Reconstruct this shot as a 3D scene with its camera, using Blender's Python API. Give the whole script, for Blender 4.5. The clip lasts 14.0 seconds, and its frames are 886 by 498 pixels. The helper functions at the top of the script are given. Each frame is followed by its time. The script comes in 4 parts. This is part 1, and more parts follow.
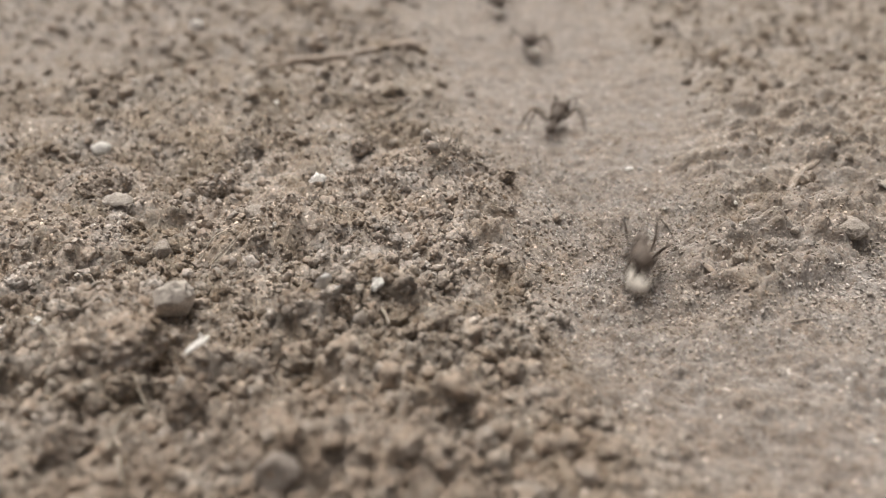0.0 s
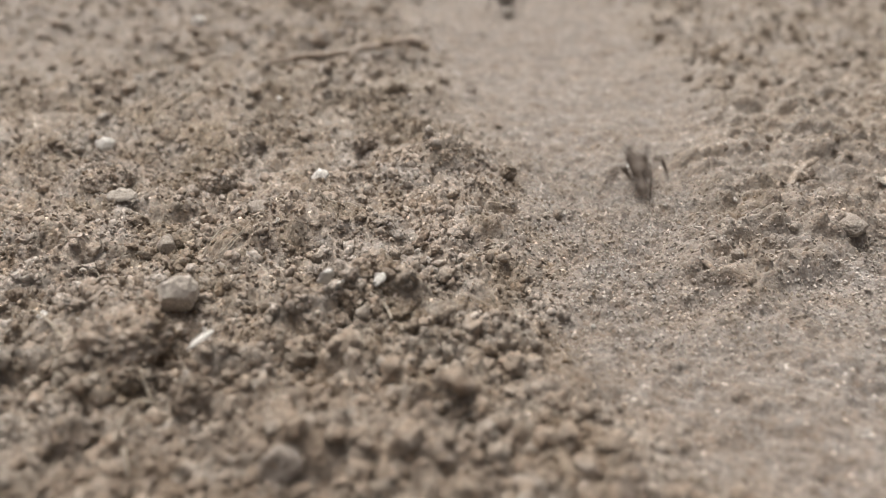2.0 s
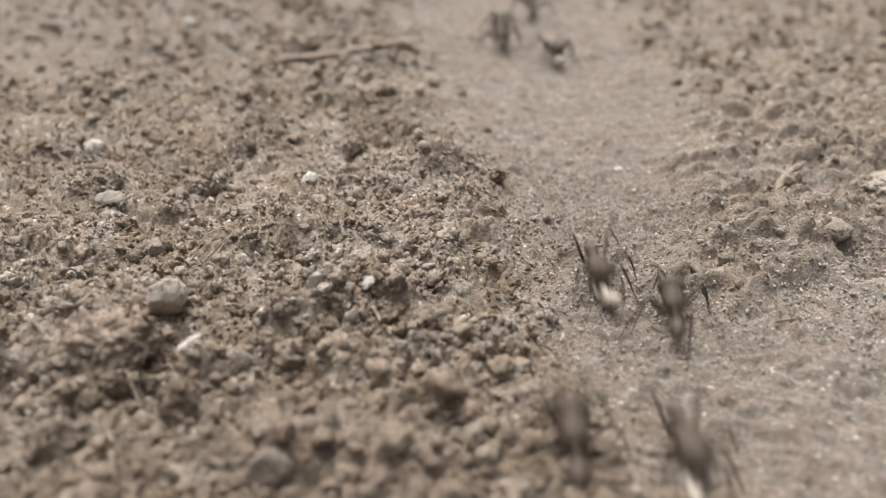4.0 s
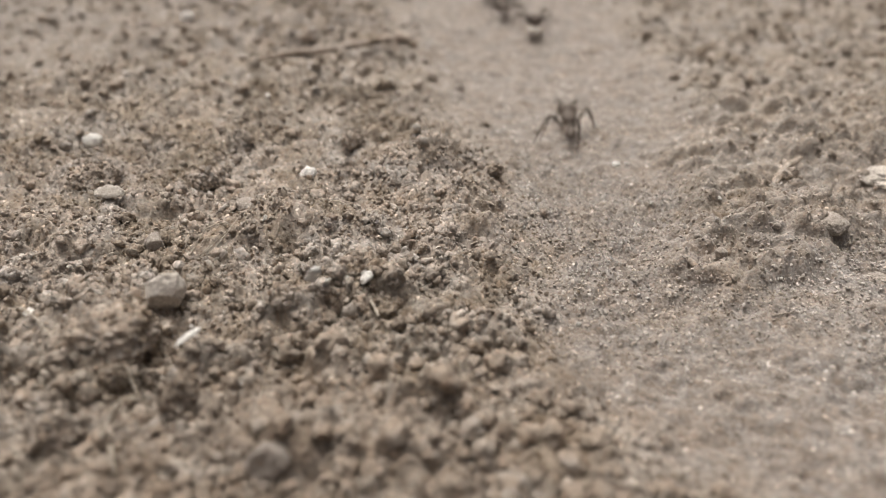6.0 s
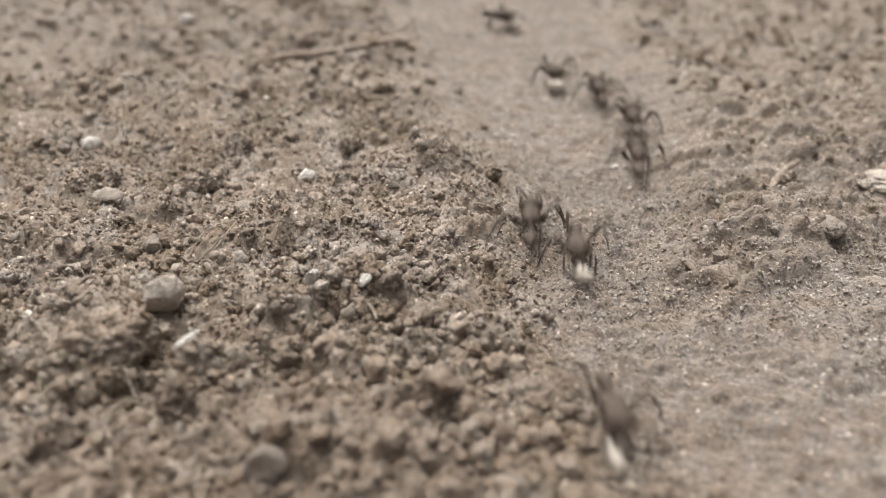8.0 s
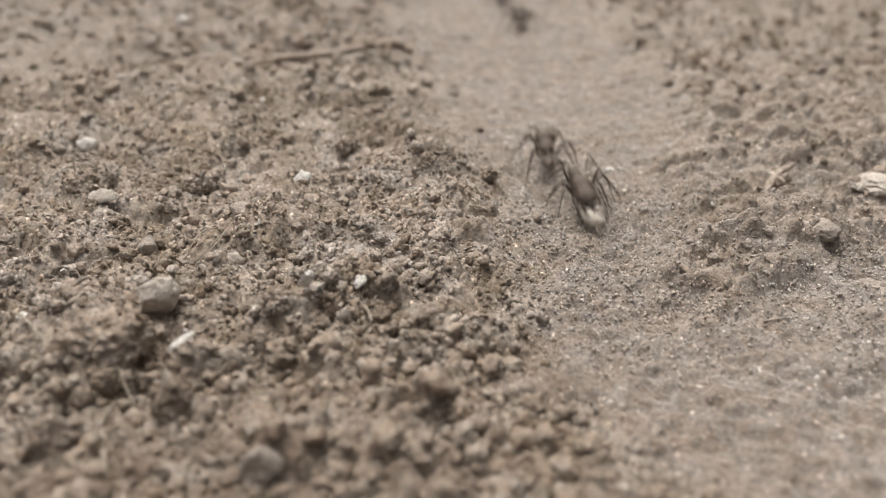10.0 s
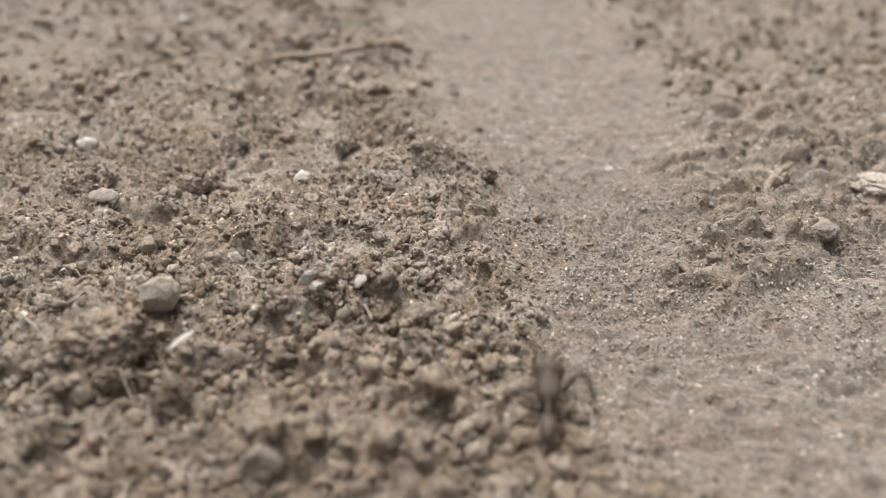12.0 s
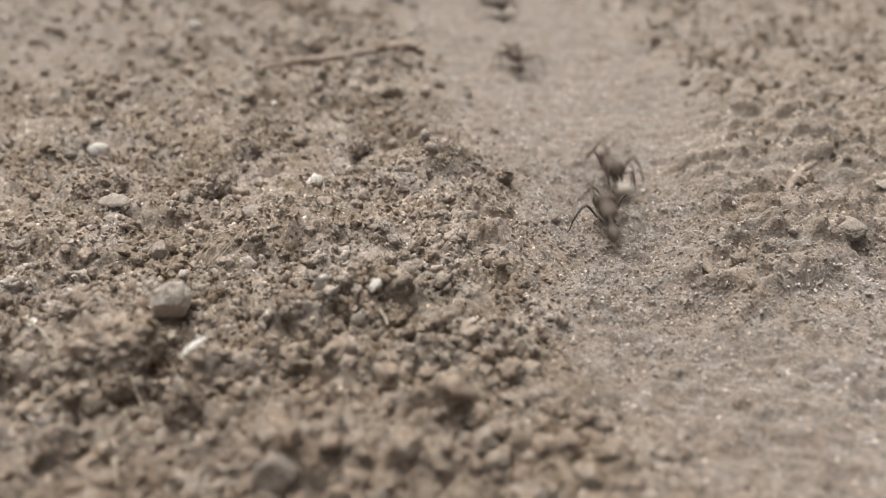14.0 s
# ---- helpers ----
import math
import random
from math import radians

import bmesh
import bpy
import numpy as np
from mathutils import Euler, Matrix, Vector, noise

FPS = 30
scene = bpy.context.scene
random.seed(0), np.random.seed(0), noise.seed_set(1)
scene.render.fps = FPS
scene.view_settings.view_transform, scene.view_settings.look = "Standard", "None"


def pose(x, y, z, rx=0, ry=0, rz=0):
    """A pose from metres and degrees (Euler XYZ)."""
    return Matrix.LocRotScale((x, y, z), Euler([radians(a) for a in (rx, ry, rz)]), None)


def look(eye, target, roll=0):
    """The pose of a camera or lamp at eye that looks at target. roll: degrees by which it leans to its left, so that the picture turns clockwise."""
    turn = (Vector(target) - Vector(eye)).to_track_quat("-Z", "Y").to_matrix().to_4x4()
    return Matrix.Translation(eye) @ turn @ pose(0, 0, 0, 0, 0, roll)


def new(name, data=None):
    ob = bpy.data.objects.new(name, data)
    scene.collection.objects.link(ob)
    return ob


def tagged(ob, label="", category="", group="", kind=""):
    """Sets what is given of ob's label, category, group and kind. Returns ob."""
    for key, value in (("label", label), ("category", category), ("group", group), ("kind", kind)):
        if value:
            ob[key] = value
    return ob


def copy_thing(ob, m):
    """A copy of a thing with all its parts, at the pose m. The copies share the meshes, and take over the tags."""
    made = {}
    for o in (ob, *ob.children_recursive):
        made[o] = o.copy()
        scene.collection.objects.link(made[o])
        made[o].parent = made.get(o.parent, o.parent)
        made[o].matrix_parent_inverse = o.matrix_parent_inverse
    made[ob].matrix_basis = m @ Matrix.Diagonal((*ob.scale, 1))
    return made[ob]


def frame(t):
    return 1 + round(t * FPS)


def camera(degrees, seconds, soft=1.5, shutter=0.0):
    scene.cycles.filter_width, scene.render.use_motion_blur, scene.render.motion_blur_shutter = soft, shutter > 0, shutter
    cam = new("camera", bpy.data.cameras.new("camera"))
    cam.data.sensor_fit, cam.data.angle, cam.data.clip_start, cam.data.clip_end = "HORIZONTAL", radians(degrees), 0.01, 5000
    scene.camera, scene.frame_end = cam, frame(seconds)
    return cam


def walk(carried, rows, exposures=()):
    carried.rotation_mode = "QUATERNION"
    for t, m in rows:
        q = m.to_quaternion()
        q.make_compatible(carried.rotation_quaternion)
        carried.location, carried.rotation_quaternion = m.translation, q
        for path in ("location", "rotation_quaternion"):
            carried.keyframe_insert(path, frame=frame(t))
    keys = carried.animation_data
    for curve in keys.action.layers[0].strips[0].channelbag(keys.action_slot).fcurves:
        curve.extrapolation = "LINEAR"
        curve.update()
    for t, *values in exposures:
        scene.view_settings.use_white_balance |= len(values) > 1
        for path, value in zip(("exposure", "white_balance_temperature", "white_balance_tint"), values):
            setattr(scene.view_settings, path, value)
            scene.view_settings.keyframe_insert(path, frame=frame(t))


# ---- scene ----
cam = camera(59.0, 14.0, soft=0.85, shutter=0.55)
cam.data.dof.use_dof = True
cam.data.dof.focus_distance = 0.111
cam.data.dof.aperture_fstop = 13.5
walk(cam, [
    (0, pose(0.00000, -0.00000, 0.06160, 57.600, 0.000, 0.000)),
    (0.5, pose(0.00004, -0.00033, 0.06188, 57.494, 0.100, 0.099)),
    (1, pose(-0.00002, -0.00057, 0.06203, 57.566, -0.010, 0.044)),
    (1.5, pose(-0.00003, -0.00075, 0.06229, 57.426, -0.000, 0.145)),
    (2, pose(-0.00005, -0.00083, 0.06212, 57.283, -0.060, 0.138)),
    (2.5, pose(-0.00012, -0.00094, 0.06223, 57.147, -0.050, 0.136)),
    (3, pose(0.00001, -0.00093, 0.06238, 57.419, -0.211, -0.018)),
    (5.5, pose(0.00036, -0.00107, 0.06256, 57.099, -0.612, -0.477)),
    (6, pose(0.00034, -0.00117, 0.06275, 56.947, -0.576, -0.415)),
    (6.5, pose(0.00038, -0.00103, 0.06276, 57.055, -0.628, -0.443)),
    (7, pose(0.00029, -0.00115, 0.06286, 57.055, -0.630, -0.431)),
    (7.5, pose(0.00028, -0.00114, 0.06291, 57.005, -0.625, -0.444)),
    (8, pose(0.00033, -0.00125, 0.06291, 57.112, -0.700, -0.486)),
    (10.5, pose(0.00048, -0.00156, 0.06304, 57.315, -0.932, -0.665)),
    (11, pose(0.00049, -0.00169, 0.06314, 57.351, -0.924, -0.685)),
    (11.5, pose(0.00081, -0.00140, 0.06326, 57.172, -0.894, -0.681)),
    (12, pose(0.00045, -0.00159, 0.06313, 57.218, -0.941, -0.674)),
    (12.5, pose(0.00034, -0.00156, 0.06304, 57.238, -1.047, -0.746)),
    (13, pose(0.00023, -0.00154, 0.06308, 57.323, -1.101, -0.813)),
    (13.4, pose(0.00023, -0.00154, 0.06308, 57.323, -1.101, -0.813)),
    (13.5, pose(0.00001, 0.00043, 0.06111, 57.658, -0.056, -0.218)),
    (14, pose(-0.00008, 0.00018, 0.06135, 57.712, -0.057, -0.185)),
])

# ---- daylight under a bright, hazy sky ----
SUN_HEIGHT, SUN_SIDE = 69.0, 26.0  # degrees above the horizon, degrees from +y towards -x
world = bpy.data.worlds.new("sky")
scene.world = world
world.use_nodes = True
sky = world.node_tree.nodes.new("ShaderNodeTexSky")
sky.sky_type, sky.sun_disc = "NISHITA", False
sky.sun_elevation, sky.sun_rotation = radians(SUN_HEIGHT), radians(-SUN_SIDE)
sky.dust_density, sky.air_density, sky.ozone_density = 10.0, 0.08, 0.0
back = world.node_tree.nodes["Background"]
back.inputs["Strength"].default_value = 0.15
world.node_tree.links.new(sky.outputs["Color"], back.inputs["Color"])
sun_data = bpy.data.lights.new("sun", "SUN")
sun_data.energy, sun_data.angle, sun_data.color = 0.95, radians(38), (1.0, 0.985, 0.97)
sun = new("sun", sun_data)
sun.matrix_world = look((0, 0, 0), (math.sin(radians(SUN_SIDE)) * math.cos(radians(SUN_HEIGHT)), -math.cos(radians(SUN_SIDE)) * math.cos(radians(SUN_HEIGHT)), -math.sin(radians(SUN_HEIGHT))))
scene.view_settings.exposure = 0.29
scene.view_settings.use_white_balance = True
scene.view_settings.white_balance_temperature = 6290
scene.view_settings.white_balance_tint = 5.5

# ---- materials ----
MM = 0.001


class Nodes:
    """A small hand for building node materials."""

    def __init__(self, name, rough=0.9, spec=0.3):
        self.mat = bpy.data.materials.new(name)
        self.mat.use_nodes = True
        self.tree = self.mat.node_tree
        self.bsdf = self.tree.nodes["Principled BSDF"]
        self.bsdf.inputs["Roughness"].default_value = rough
        self.bsdf.inputs["Specular IOR Level"].default_value = spec
        self.coord = self.tree.nodes.new("ShaderNodeTexCoord").outputs["Object"]

    def link(self, a, b):
        self.tree.links.new(a, b)

    def noise(self, size, detail=4.0, rough=0.6):
        """Noise with lumps of about the given size in metres."""
        n = self.tree.nodes.new("ShaderNodeTexNoise")
        n.inputs["Scale"].default_value, n.inputs["Detail"].default_value, n.inputs["Roughness"].default_value = 1.0 / size, detail, rough
        self.link(self.coord, n.inputs["Vector"])
        return n.outputs["Fac"]

    def ramp(self, fac, *stops):
        n = self.tree.nodes.new("ShaderNodeValToRGB")
        while len(n.color_ramp.elements) < len(stops):
            n.color_ramp.elements.new(0.5)
        for e, (p, c) in zip(n.color_ramp.elements, stops):
            e.position, e.color = p, (*c, 1)
        self.link(fac, n.inputs["Fac"])
        return n.outputs["Color"]

    def mix(self, fac, a, b, kind="MIX"):
        n = self.tree.nodes.new("ShaderNodeMix")
        n.data_type, n.blend_type = "RGBA", kind
        for s, v in ((n.inputs["Factor"], fac), (n.inputs["A"], a), (n.inputs["B"], b)):
            s = {"Factor": n.inputs[0], "A": n.inputs[6], "B": n.inputs[7]}[s.name]
            if hasattr(v, "links"):
                self.link(v, s)
            else:
                s.default_value = v if isinstance(v, float) else (*v, 1)
        return n.outputs[2]

    def grains(self, size):
        """Packed mineral grains of the given size in metres: their relief, and three random values for each grain."""
        n = self.tree.nodes.new("ShaderNodeTexVoronoi")
        n.inputs["Scale"].default_value = 1.0 / size
        self.link(self.coord, n.inputs["Vector"])
        split = self.tree.nodes.new("ShaderNodeSeparateColor")
        self.link(n.outputs["Color"], split.inputs["Color"])
        return n.outputs["Distance"], split.outputs

    def bump(self, height, strength, distance, invert=False, under=None):
        n = self.tree.nodes.new("ShaderNodeBump")
        n.invert = invert
        n.inputs["Strength"].default_value, n.inputs["Distance"].default_value = strength, distance
        self.link(height, n.inputs["Height"])
        if under:
            self.link(under, n.inputs["Normal"])
        self.link(n.outputs["Normal"], self.bsdf.inputs["Normal"])
        return n.outputs["Normal"]

    def brown_shade(self):
        """How browned and darkened the soil is, the camera's shade painted in: a patch a hand wide, with a ragged
        border.
        """
        place = self.tree.nodes.new("ShaderNodeVectorMath")
        place.operation = "DISTANCE"
        place.inputs[1].default_value = (-10 * MM, 0, 0)
        self.link(self.tree.nodes.new("ShaderNodeNewGeometry").outputs["Position"], place.inputs[0])
        stretch = self.tree.nodes.new("ShaderNodeMapRange")
        for key, value in (("From Min", 92 * MM), ("From Max", 57 * MM)):
            stretch.inputs[key].default_value = value
        self.link(place.outputs["Value"], stretch.inputs["Value"])
        total = self.tree.nodes.new("ShaderNodeMath")
        total.operation = "MULTIPLY"
        self.link(stretch.outputs["Result"], total.inputs[0])
        self.link(self.ramp(self.noise(11 * MM, 4.0, 0.6), (0.34, (1, 1, 1)), (0.66, (0.45, 0.45, 0.45))), total.inputs[1])
        return total.outputs["Value"]

    def mineral(self, base, size, speck=2.0):
        """Soil made of grains of several minerals: each grain a little lighter, darker, redder or greyer, a few bright."""
        relief, (tone, hue, rare) = self.grains(size)
        # Near soil is browner, and darkened in its colour for the camera's shade.
        base = self.mix(self.brown_shade(), base, self.mix(1.0, base, (0.72, 0.686, 0.645), "MULTIPLY"))
        base = self.mix(1.0, base, self.ramp(tone, (0.0, (0.73, 0.725, 0.72)), (0.5, (0.99, 0.99, 0.99)), (1.0, (1.24, 1.24, 1.23))), "MULTIPLY")
        base = self.mix(1.0, base, self.ramp(hue, (0.0, (1.05, 0.99, 0.95)), (0.4, (1.0, 1.0, 1.0)), (1.0, (0.985, 1.0, 1.01))), "MULTIPLY")
        base = self.mix(1.0, base, self.ramp(self.noise(7 * MM, 3.0, 0.6), (0.36, (1.02, 0.985, 0.945)), (0.58, (1.0, 1.0, 1.0))), "MULTIPLY")
        return self.mix(1.0, base, self.ramp(rare, (0.972, (1.0, 1.0, 1.0)), (0.985, (speck, speck, speck))), "MULTIPLY"), relief

    def colour(self, c):
        if hasattr(c, "links"):
            self.link(c, self.bsdf.inputs["Base Color"])
        else:
            self.bsdf.inputs["Base Color"].default_value = (*c, 1)


def soil_ground():
    m = Nodes("trodden_soil", 0.95, 0.15)
    dust = m.tree.nodes.new("ShaderNodeAttribute")
    dust.attribute_name = "dust"
    heap = m.ramp(m.noise(4 * MM), (0.28, (0.215, 0.18, 0.144)), (0.52, (0.3, 0.269, 0.236)), (0.74, (0.365, 0.341, 0.312)))
    trail = m.ramp(m.noise(2.2 * MM, 6.0, 0.75), (0.32, (0.17, 0.141, 0.115)), (0.5, (0.23, 0.207, 0.185)), (0.66, (0.286, 0.267, 0.247)))
    damp = m.ramp(m.noise(9 * MM, 3.0, 0.55), (0.36, (0.8, 0.765, 0.7)), (0.56, (1.05, 1.05, 1.05)))
    base = m.mix(dust.outputs["Fac"], m.mix(1.0, heap, damp, "MULTIPLY"), trail)
    base, relief_fine = m.mineral(base, 0.42 * MM, 2.1)
    m.colour(base)
    under = m.bump(m.noise(0.5 * MM, 6.0, 0.75), 0.6, 0.2 * MM)
    m.bump(relief_fine, 0.7, 0.14 * MM, True, under)
    return m.mat


def crumb_soil(name, dark, mid, light, coarse=1.0):
    m = Nodes(name, 0.95, 0.15)
    own = m.tree.nodes.new("ShaderNodeNewGeometry").outputs["Random Per Island"]
    base = m.ramp(own, (0.0, dark), (0.45, mid), (0.9, light), (0.99, (0.4, 0.37, 0.335)), (1.0, (0.52, 0.49, 0.45)))
    damp = m.ramp(m.noise(9 * MM, 3.0, 0.55), (0.36, (0.8, 0.765, 0.7)), (0.56, (1.06, 1.06, 1.06)))
    base, relief_fine = m.mineral(m.mix(1.0, base, damp, "MULTIPLY"), 0.38 * MM, 1.7)
    m.colour(base)
    under = m.bump(m.noise(0.35 * coarse * MM, 5.0, 0.75), 0.65, 0.1 * coarse * MM)
    m.bump(relief_fine, 0.6, 0.08 * coarse * MM, True, under)
    return m.mat


def stone(name, dark, light, size=1.2, rough=0.85):
    m = Nodes(name, rough, 0.3)
    base = m.ramp(m.noise(size * MM, 5.0, 0.65), (0.3, dark), (0.68, light))
    m.colour(m.mix(1.0, base, m.ramp(m.noise(0.25 * MM, 3.0), (0.35, (0.75, 0.74, 0.72)), (0.65, (1.12, 1.12, 1.1))), "MULTIPLY"))
    m.bump(m.noise(0.5 * MM, 6.0, 0.75), 1.0, 0.4 * MM)
    return m.mat


def caked_soil(name, dark, light):
    """Crusted soil of the larger clods: grains of several minerals under dust."""
    m = Nodes(name, 0.95, 0.15)
    base, relief_fine = m.mineral(m.ramp(m.noise(1.6 * MM, 5.0, 0.65), (0.3, dark), (0.68, light)), 0.45 * MM, 1.5)
    m.colour(base)
    under = m.bump(m.noise(0.6 * MM, 6.0, 0.75), 0.7, 0.3 * MM)
    m.bump(relief_fine, 0.7, 0.16 * MM, True, under)
    return m.mat


def chitin(name, dark, light, rough):
    m = Nodes(name, rough, 0.3)
    m.colour(m.ramp(m.noise(0.8 * MM, 3.0), (0.35, dark), (0.7, light)))
    m.bump(m.noise(0.15 * MM, 3.0), 0.25, 0.05 * MM)
    return m.mat


SOIL = soil_ground()
CRUMB = crumb_soil("crumbled_soil", (0.235, 0.198, 0.161), (0.29, 0.258, 0.225), (0.335, 0.308, 0.278))
LUMP = crumb_soil("lumpy_soil", (0.245, 0.206, 0.168), (0.31, 0.276, 0.241), (0.36, 0.331, 0.299), 2.3)
SAND = crumb_soil("fine_sand", (0.25, 0.226, 0.203), (0.345, 0.32, 0.292), (0.46, 0.44, 0.412))
CLOD = caked_soil("clod_soil", (0.28, 0.232, 0.188), (0.42, 0.378, 0.332))
PEBBLE = stone("pale_pebble", (0.33, 0.29, 0.25), (0.46, 0.415, 0.37), 2.0)
PALE = stone("pale_stone", (0.53, 0.483, 0.43), (0.68, 0.63, 0.575), 2.0)
QUARTZ = stone("white_quartz", (0.45, 0.42, 0.385), (0.7, 0.68, 0.64), 1.0, 0.6)
FLAKE = stone("bleached_wood", (0.36, 0.325, 0.285), (0.53, 0.49, 0.44), 0.8)
WHITE = stone("white_grain", (0.74, 0.715, 0.68), (0.9, 0.89, 0.86), 1.0, 0.6)
ROOT = stone("dry_root", (0.33, 0.28, 0.22), (0.56, 0.51, 0.44), 0.8)
TWIG = stone("weathered_twig", (0.3, 0.258, 0.218), (0.42, 0.372, 0.325), 2.0)
BODY = chitin("ant_body", (0.07, 0.054, 0.042), (0.125, 0.1, 0.08), 0.6)
LIMB = chitin("ant_limb", (0.043, 0.031, 0.023), (0.08, 0.06, 0.044), 0.5)
GASTER = chitin("ant_gaster", (0.085, 0.067, 0.053), (0.15, 0.122, 0.1), 0.5)
BROOD = chitin("ant_brood", (0.43, 0.395, 0.34), (0.56, 0.52, 0.46), 0.55)


# ---- ground relief (millimetres in, millimetres out) ----
def lattice(ix, iy, seed):
    h = (ix.astype(np.int64) * 374761393 + iy.astype(np.int64) * 668265263 + seed * 974634777) & 0xFFFFFFFF
    h = ((h ^ (h >> 13)) * 1274126177) & 0xFFFFFFFF
    h = ((h ^ (h >> 15)) * 2246822519) & 0xFFFFFFFF
    return ((h ^ (h >> 16)) & 0xFFFFFF) / float(0xFFFFFF)


def grain(x, y, size, seed):
    """Smooth noise from -1 to 1 with lumps of the given size."""
    u, v = x / size, y / size
    ix, iy = np.floor(u), np.floor(v)
    a, b = u - ix, v - iy
    a, b = a * a * (3 - 2 * a), b * b * (3 - 2 * b)
    n = [lattice(ix + i, iy + j, seed) for j in (0, 1) for i in (0, 1)]
    return 2 * ((n[0] * (1 - a) + n[1] * a) * (1 - b) + (n[2] * (1 - a) + n[3] * a) * b) - 1


def lumps(x, y, size, seed):
    """Rounded grains packed side by side: height in units of their size."""
    u, v = x / size, y / size
    ix, iy = np.floor(u), np.floor(v)
    top = np.zeros_like(u)
    for i in (-1, 0, 1):
        for j in (-1, 0, 1):
            cx = ix + i + lattice(ix + i, iy + j, seed)
            cy = iy + j + lattice(ix + i, iy + j, seed + 1)
            r = 0.3 + 0.45 * lattice(ix + i, iy + j, seed + 2)
            top = np.maximum(top, np.sqrt(np.maximum(0, r * r - (u - cx) ** 2 - (v - cy) ** 2)))
    return top


def step(v):
    v = np.clip(v, 0, 1)
    return v * v * (3 - 2 * v)


def crumbly(x, y):
    """How loose the soil is: the heap beside the trail (first), the bank across it (second)."""
    wob = 3.0 * grain(x, y, 9, 5) + 1.2 * grain(x, y, 3, 6)
    edge = np.interp(y, [30, 52, 58, 65, 72, 81, 100, 118, 135, 150, 170, 201, 234, 300], [31, 28, 23, 15, 12, 15, 14, 9, 4, 1, -3, -9, -16, -22])
    heap = step((edge - x + wob) / 22 + 0.5) * (0.5 + 0.5 * step((150 + 1.6 * (x + 90) - y + 2 * wob) / 90 + 0.5))
    side = np.interp(y, [80, 87, 92, 103, 110, 124, 136, 147, 200, 300], [34, 31, 32, 38, 40, 41, 49, 53, 50, 46])
    foot = np.interp(x, [31, 34.3, 37.6, 41, 47.1, 53.5, 61.9, 64.8, 110], [87, 85, 83.5, 82.6, 87, 91.5, 96, 97.2, 114])
    bank = step((x - side + wob) / 11 + 0.45) * step((y - foot + 0.35 * wob) / 7 + 0.5) * (1 - 0.2 * step((y - 150) / 60))
    near = step((420 - np.hypot(x, y - 100)) / 200)
    heap, bank = heap * near, bank * near
    return heap, bank


SWELLS = [  # x, y, width, depth, rise
    (-22, 97, 9, 6, 3.8), (-2, 117, 13, 8, 3.4), (-11, 90, 10, 6.0, 1.0), (-50, 96, 12, 7, 1.6),
    (-40, 73, 8, 5, 2.0), (-31, 69, 5, 4, 0.8), (0, 66, 8, 3, -1.8),
    (-30, 126, 15, 8, 1.2), (-14, 150, 12, 8, 1.4), (-24, 178, 24, 6, 1.6), (-60, 150, 20, 10, 1.2), (46, 99, 5, 3.0, -0.3),
    (56, 104, 10, 4, 1.6), (66, 122, 9, 8, 1.8), (60, 160, 14, 12, 1.2), (80, 140, 18, 14, 2.2), (47, 90, 7, 4, 0.7),
    (45, 95, 4.5, 1.8, -1.4), (22, 118, 9, 12, -0.8), (26, 160, 12, 30, -1.2), (20, 72, 12, 9, -0.5), (62, 76, 16, 12, 1.6), (34, 60, 9, 4, 0.6), (-20, 57, 9, 4, 0.8)]


LEDGES = [  # from x, y to x, y, height of the step that faces the near side, how far it reaches back
    (-23, 71.5, -8, 79.5, 2.4, 9), (-13, 79.6, -1, 77.5, 2.4, 9), (-29, 64.0, -18.5, 65.6, 2.6, 5), (-5, 59.4, 5, 59.2, 2.0, 4), (-17, 53.4, -9, 53.0, 1.8, 4),
    (-28, 91.5, -18, 89.6, 2.2, 6), (39, 96.8, 52, 94.8, 1.5, 6), (-44, 64.4, -31, 63.4, 1.4, 6), (-47, 102.0, -37, 100.6, 1.8, 7), (-62, 111.5, -50, 109.8, 1.6, 8),
    (-5, 113, 6, 111, 1.3, 8), (-40, 146, -28, 144, 1.4, 9), (-88, 146, -72, 145, 1.6, 10), (-78, 180, -60, 178, 1.8, 12)]


def lie_of_land(x, y):
    """The broad form alone."""
    heap, bank = crumbly(x, y)
    near = step((420 - np.hypot(x, y - 100)) / 200)
    z = 1.6 * heap + 1.8 * bank
    for a, b, w, d, rise in SWELLS:
        z = z + rise * np.exp(-((x - a) / w) ** 2 - ((y - b) / d) ** 2)
    wander = 1.3 * grain(x, y, 5, 81) + 0.7 * grain(x, y, 2, 82)
    for xa, ya, xb, yb, rise, back_off in LEDGES:
        u = (x - xa) / (xb - xa)
        d = y - ya - (yb - ya) * u + wander
        ends = step(u * 4) * step((1 - u) * 4)
        z = z + rise * ends * (step(d / 2.6 + 0.5) * np.exp(-(np.maximum(d, 0) / back_off) ** 2) - 0.12 * np.exp(-((d + 2.2) / 2) ** 2))
    loose = np.maximum(heap, bank)
    z = z + (0.55 + 0.7 * loose) * grain(x, y, 14, 11) + (0.38 + 0.4 * loose) * grain(0.8 * x, y, 6, 12)
    return z * near


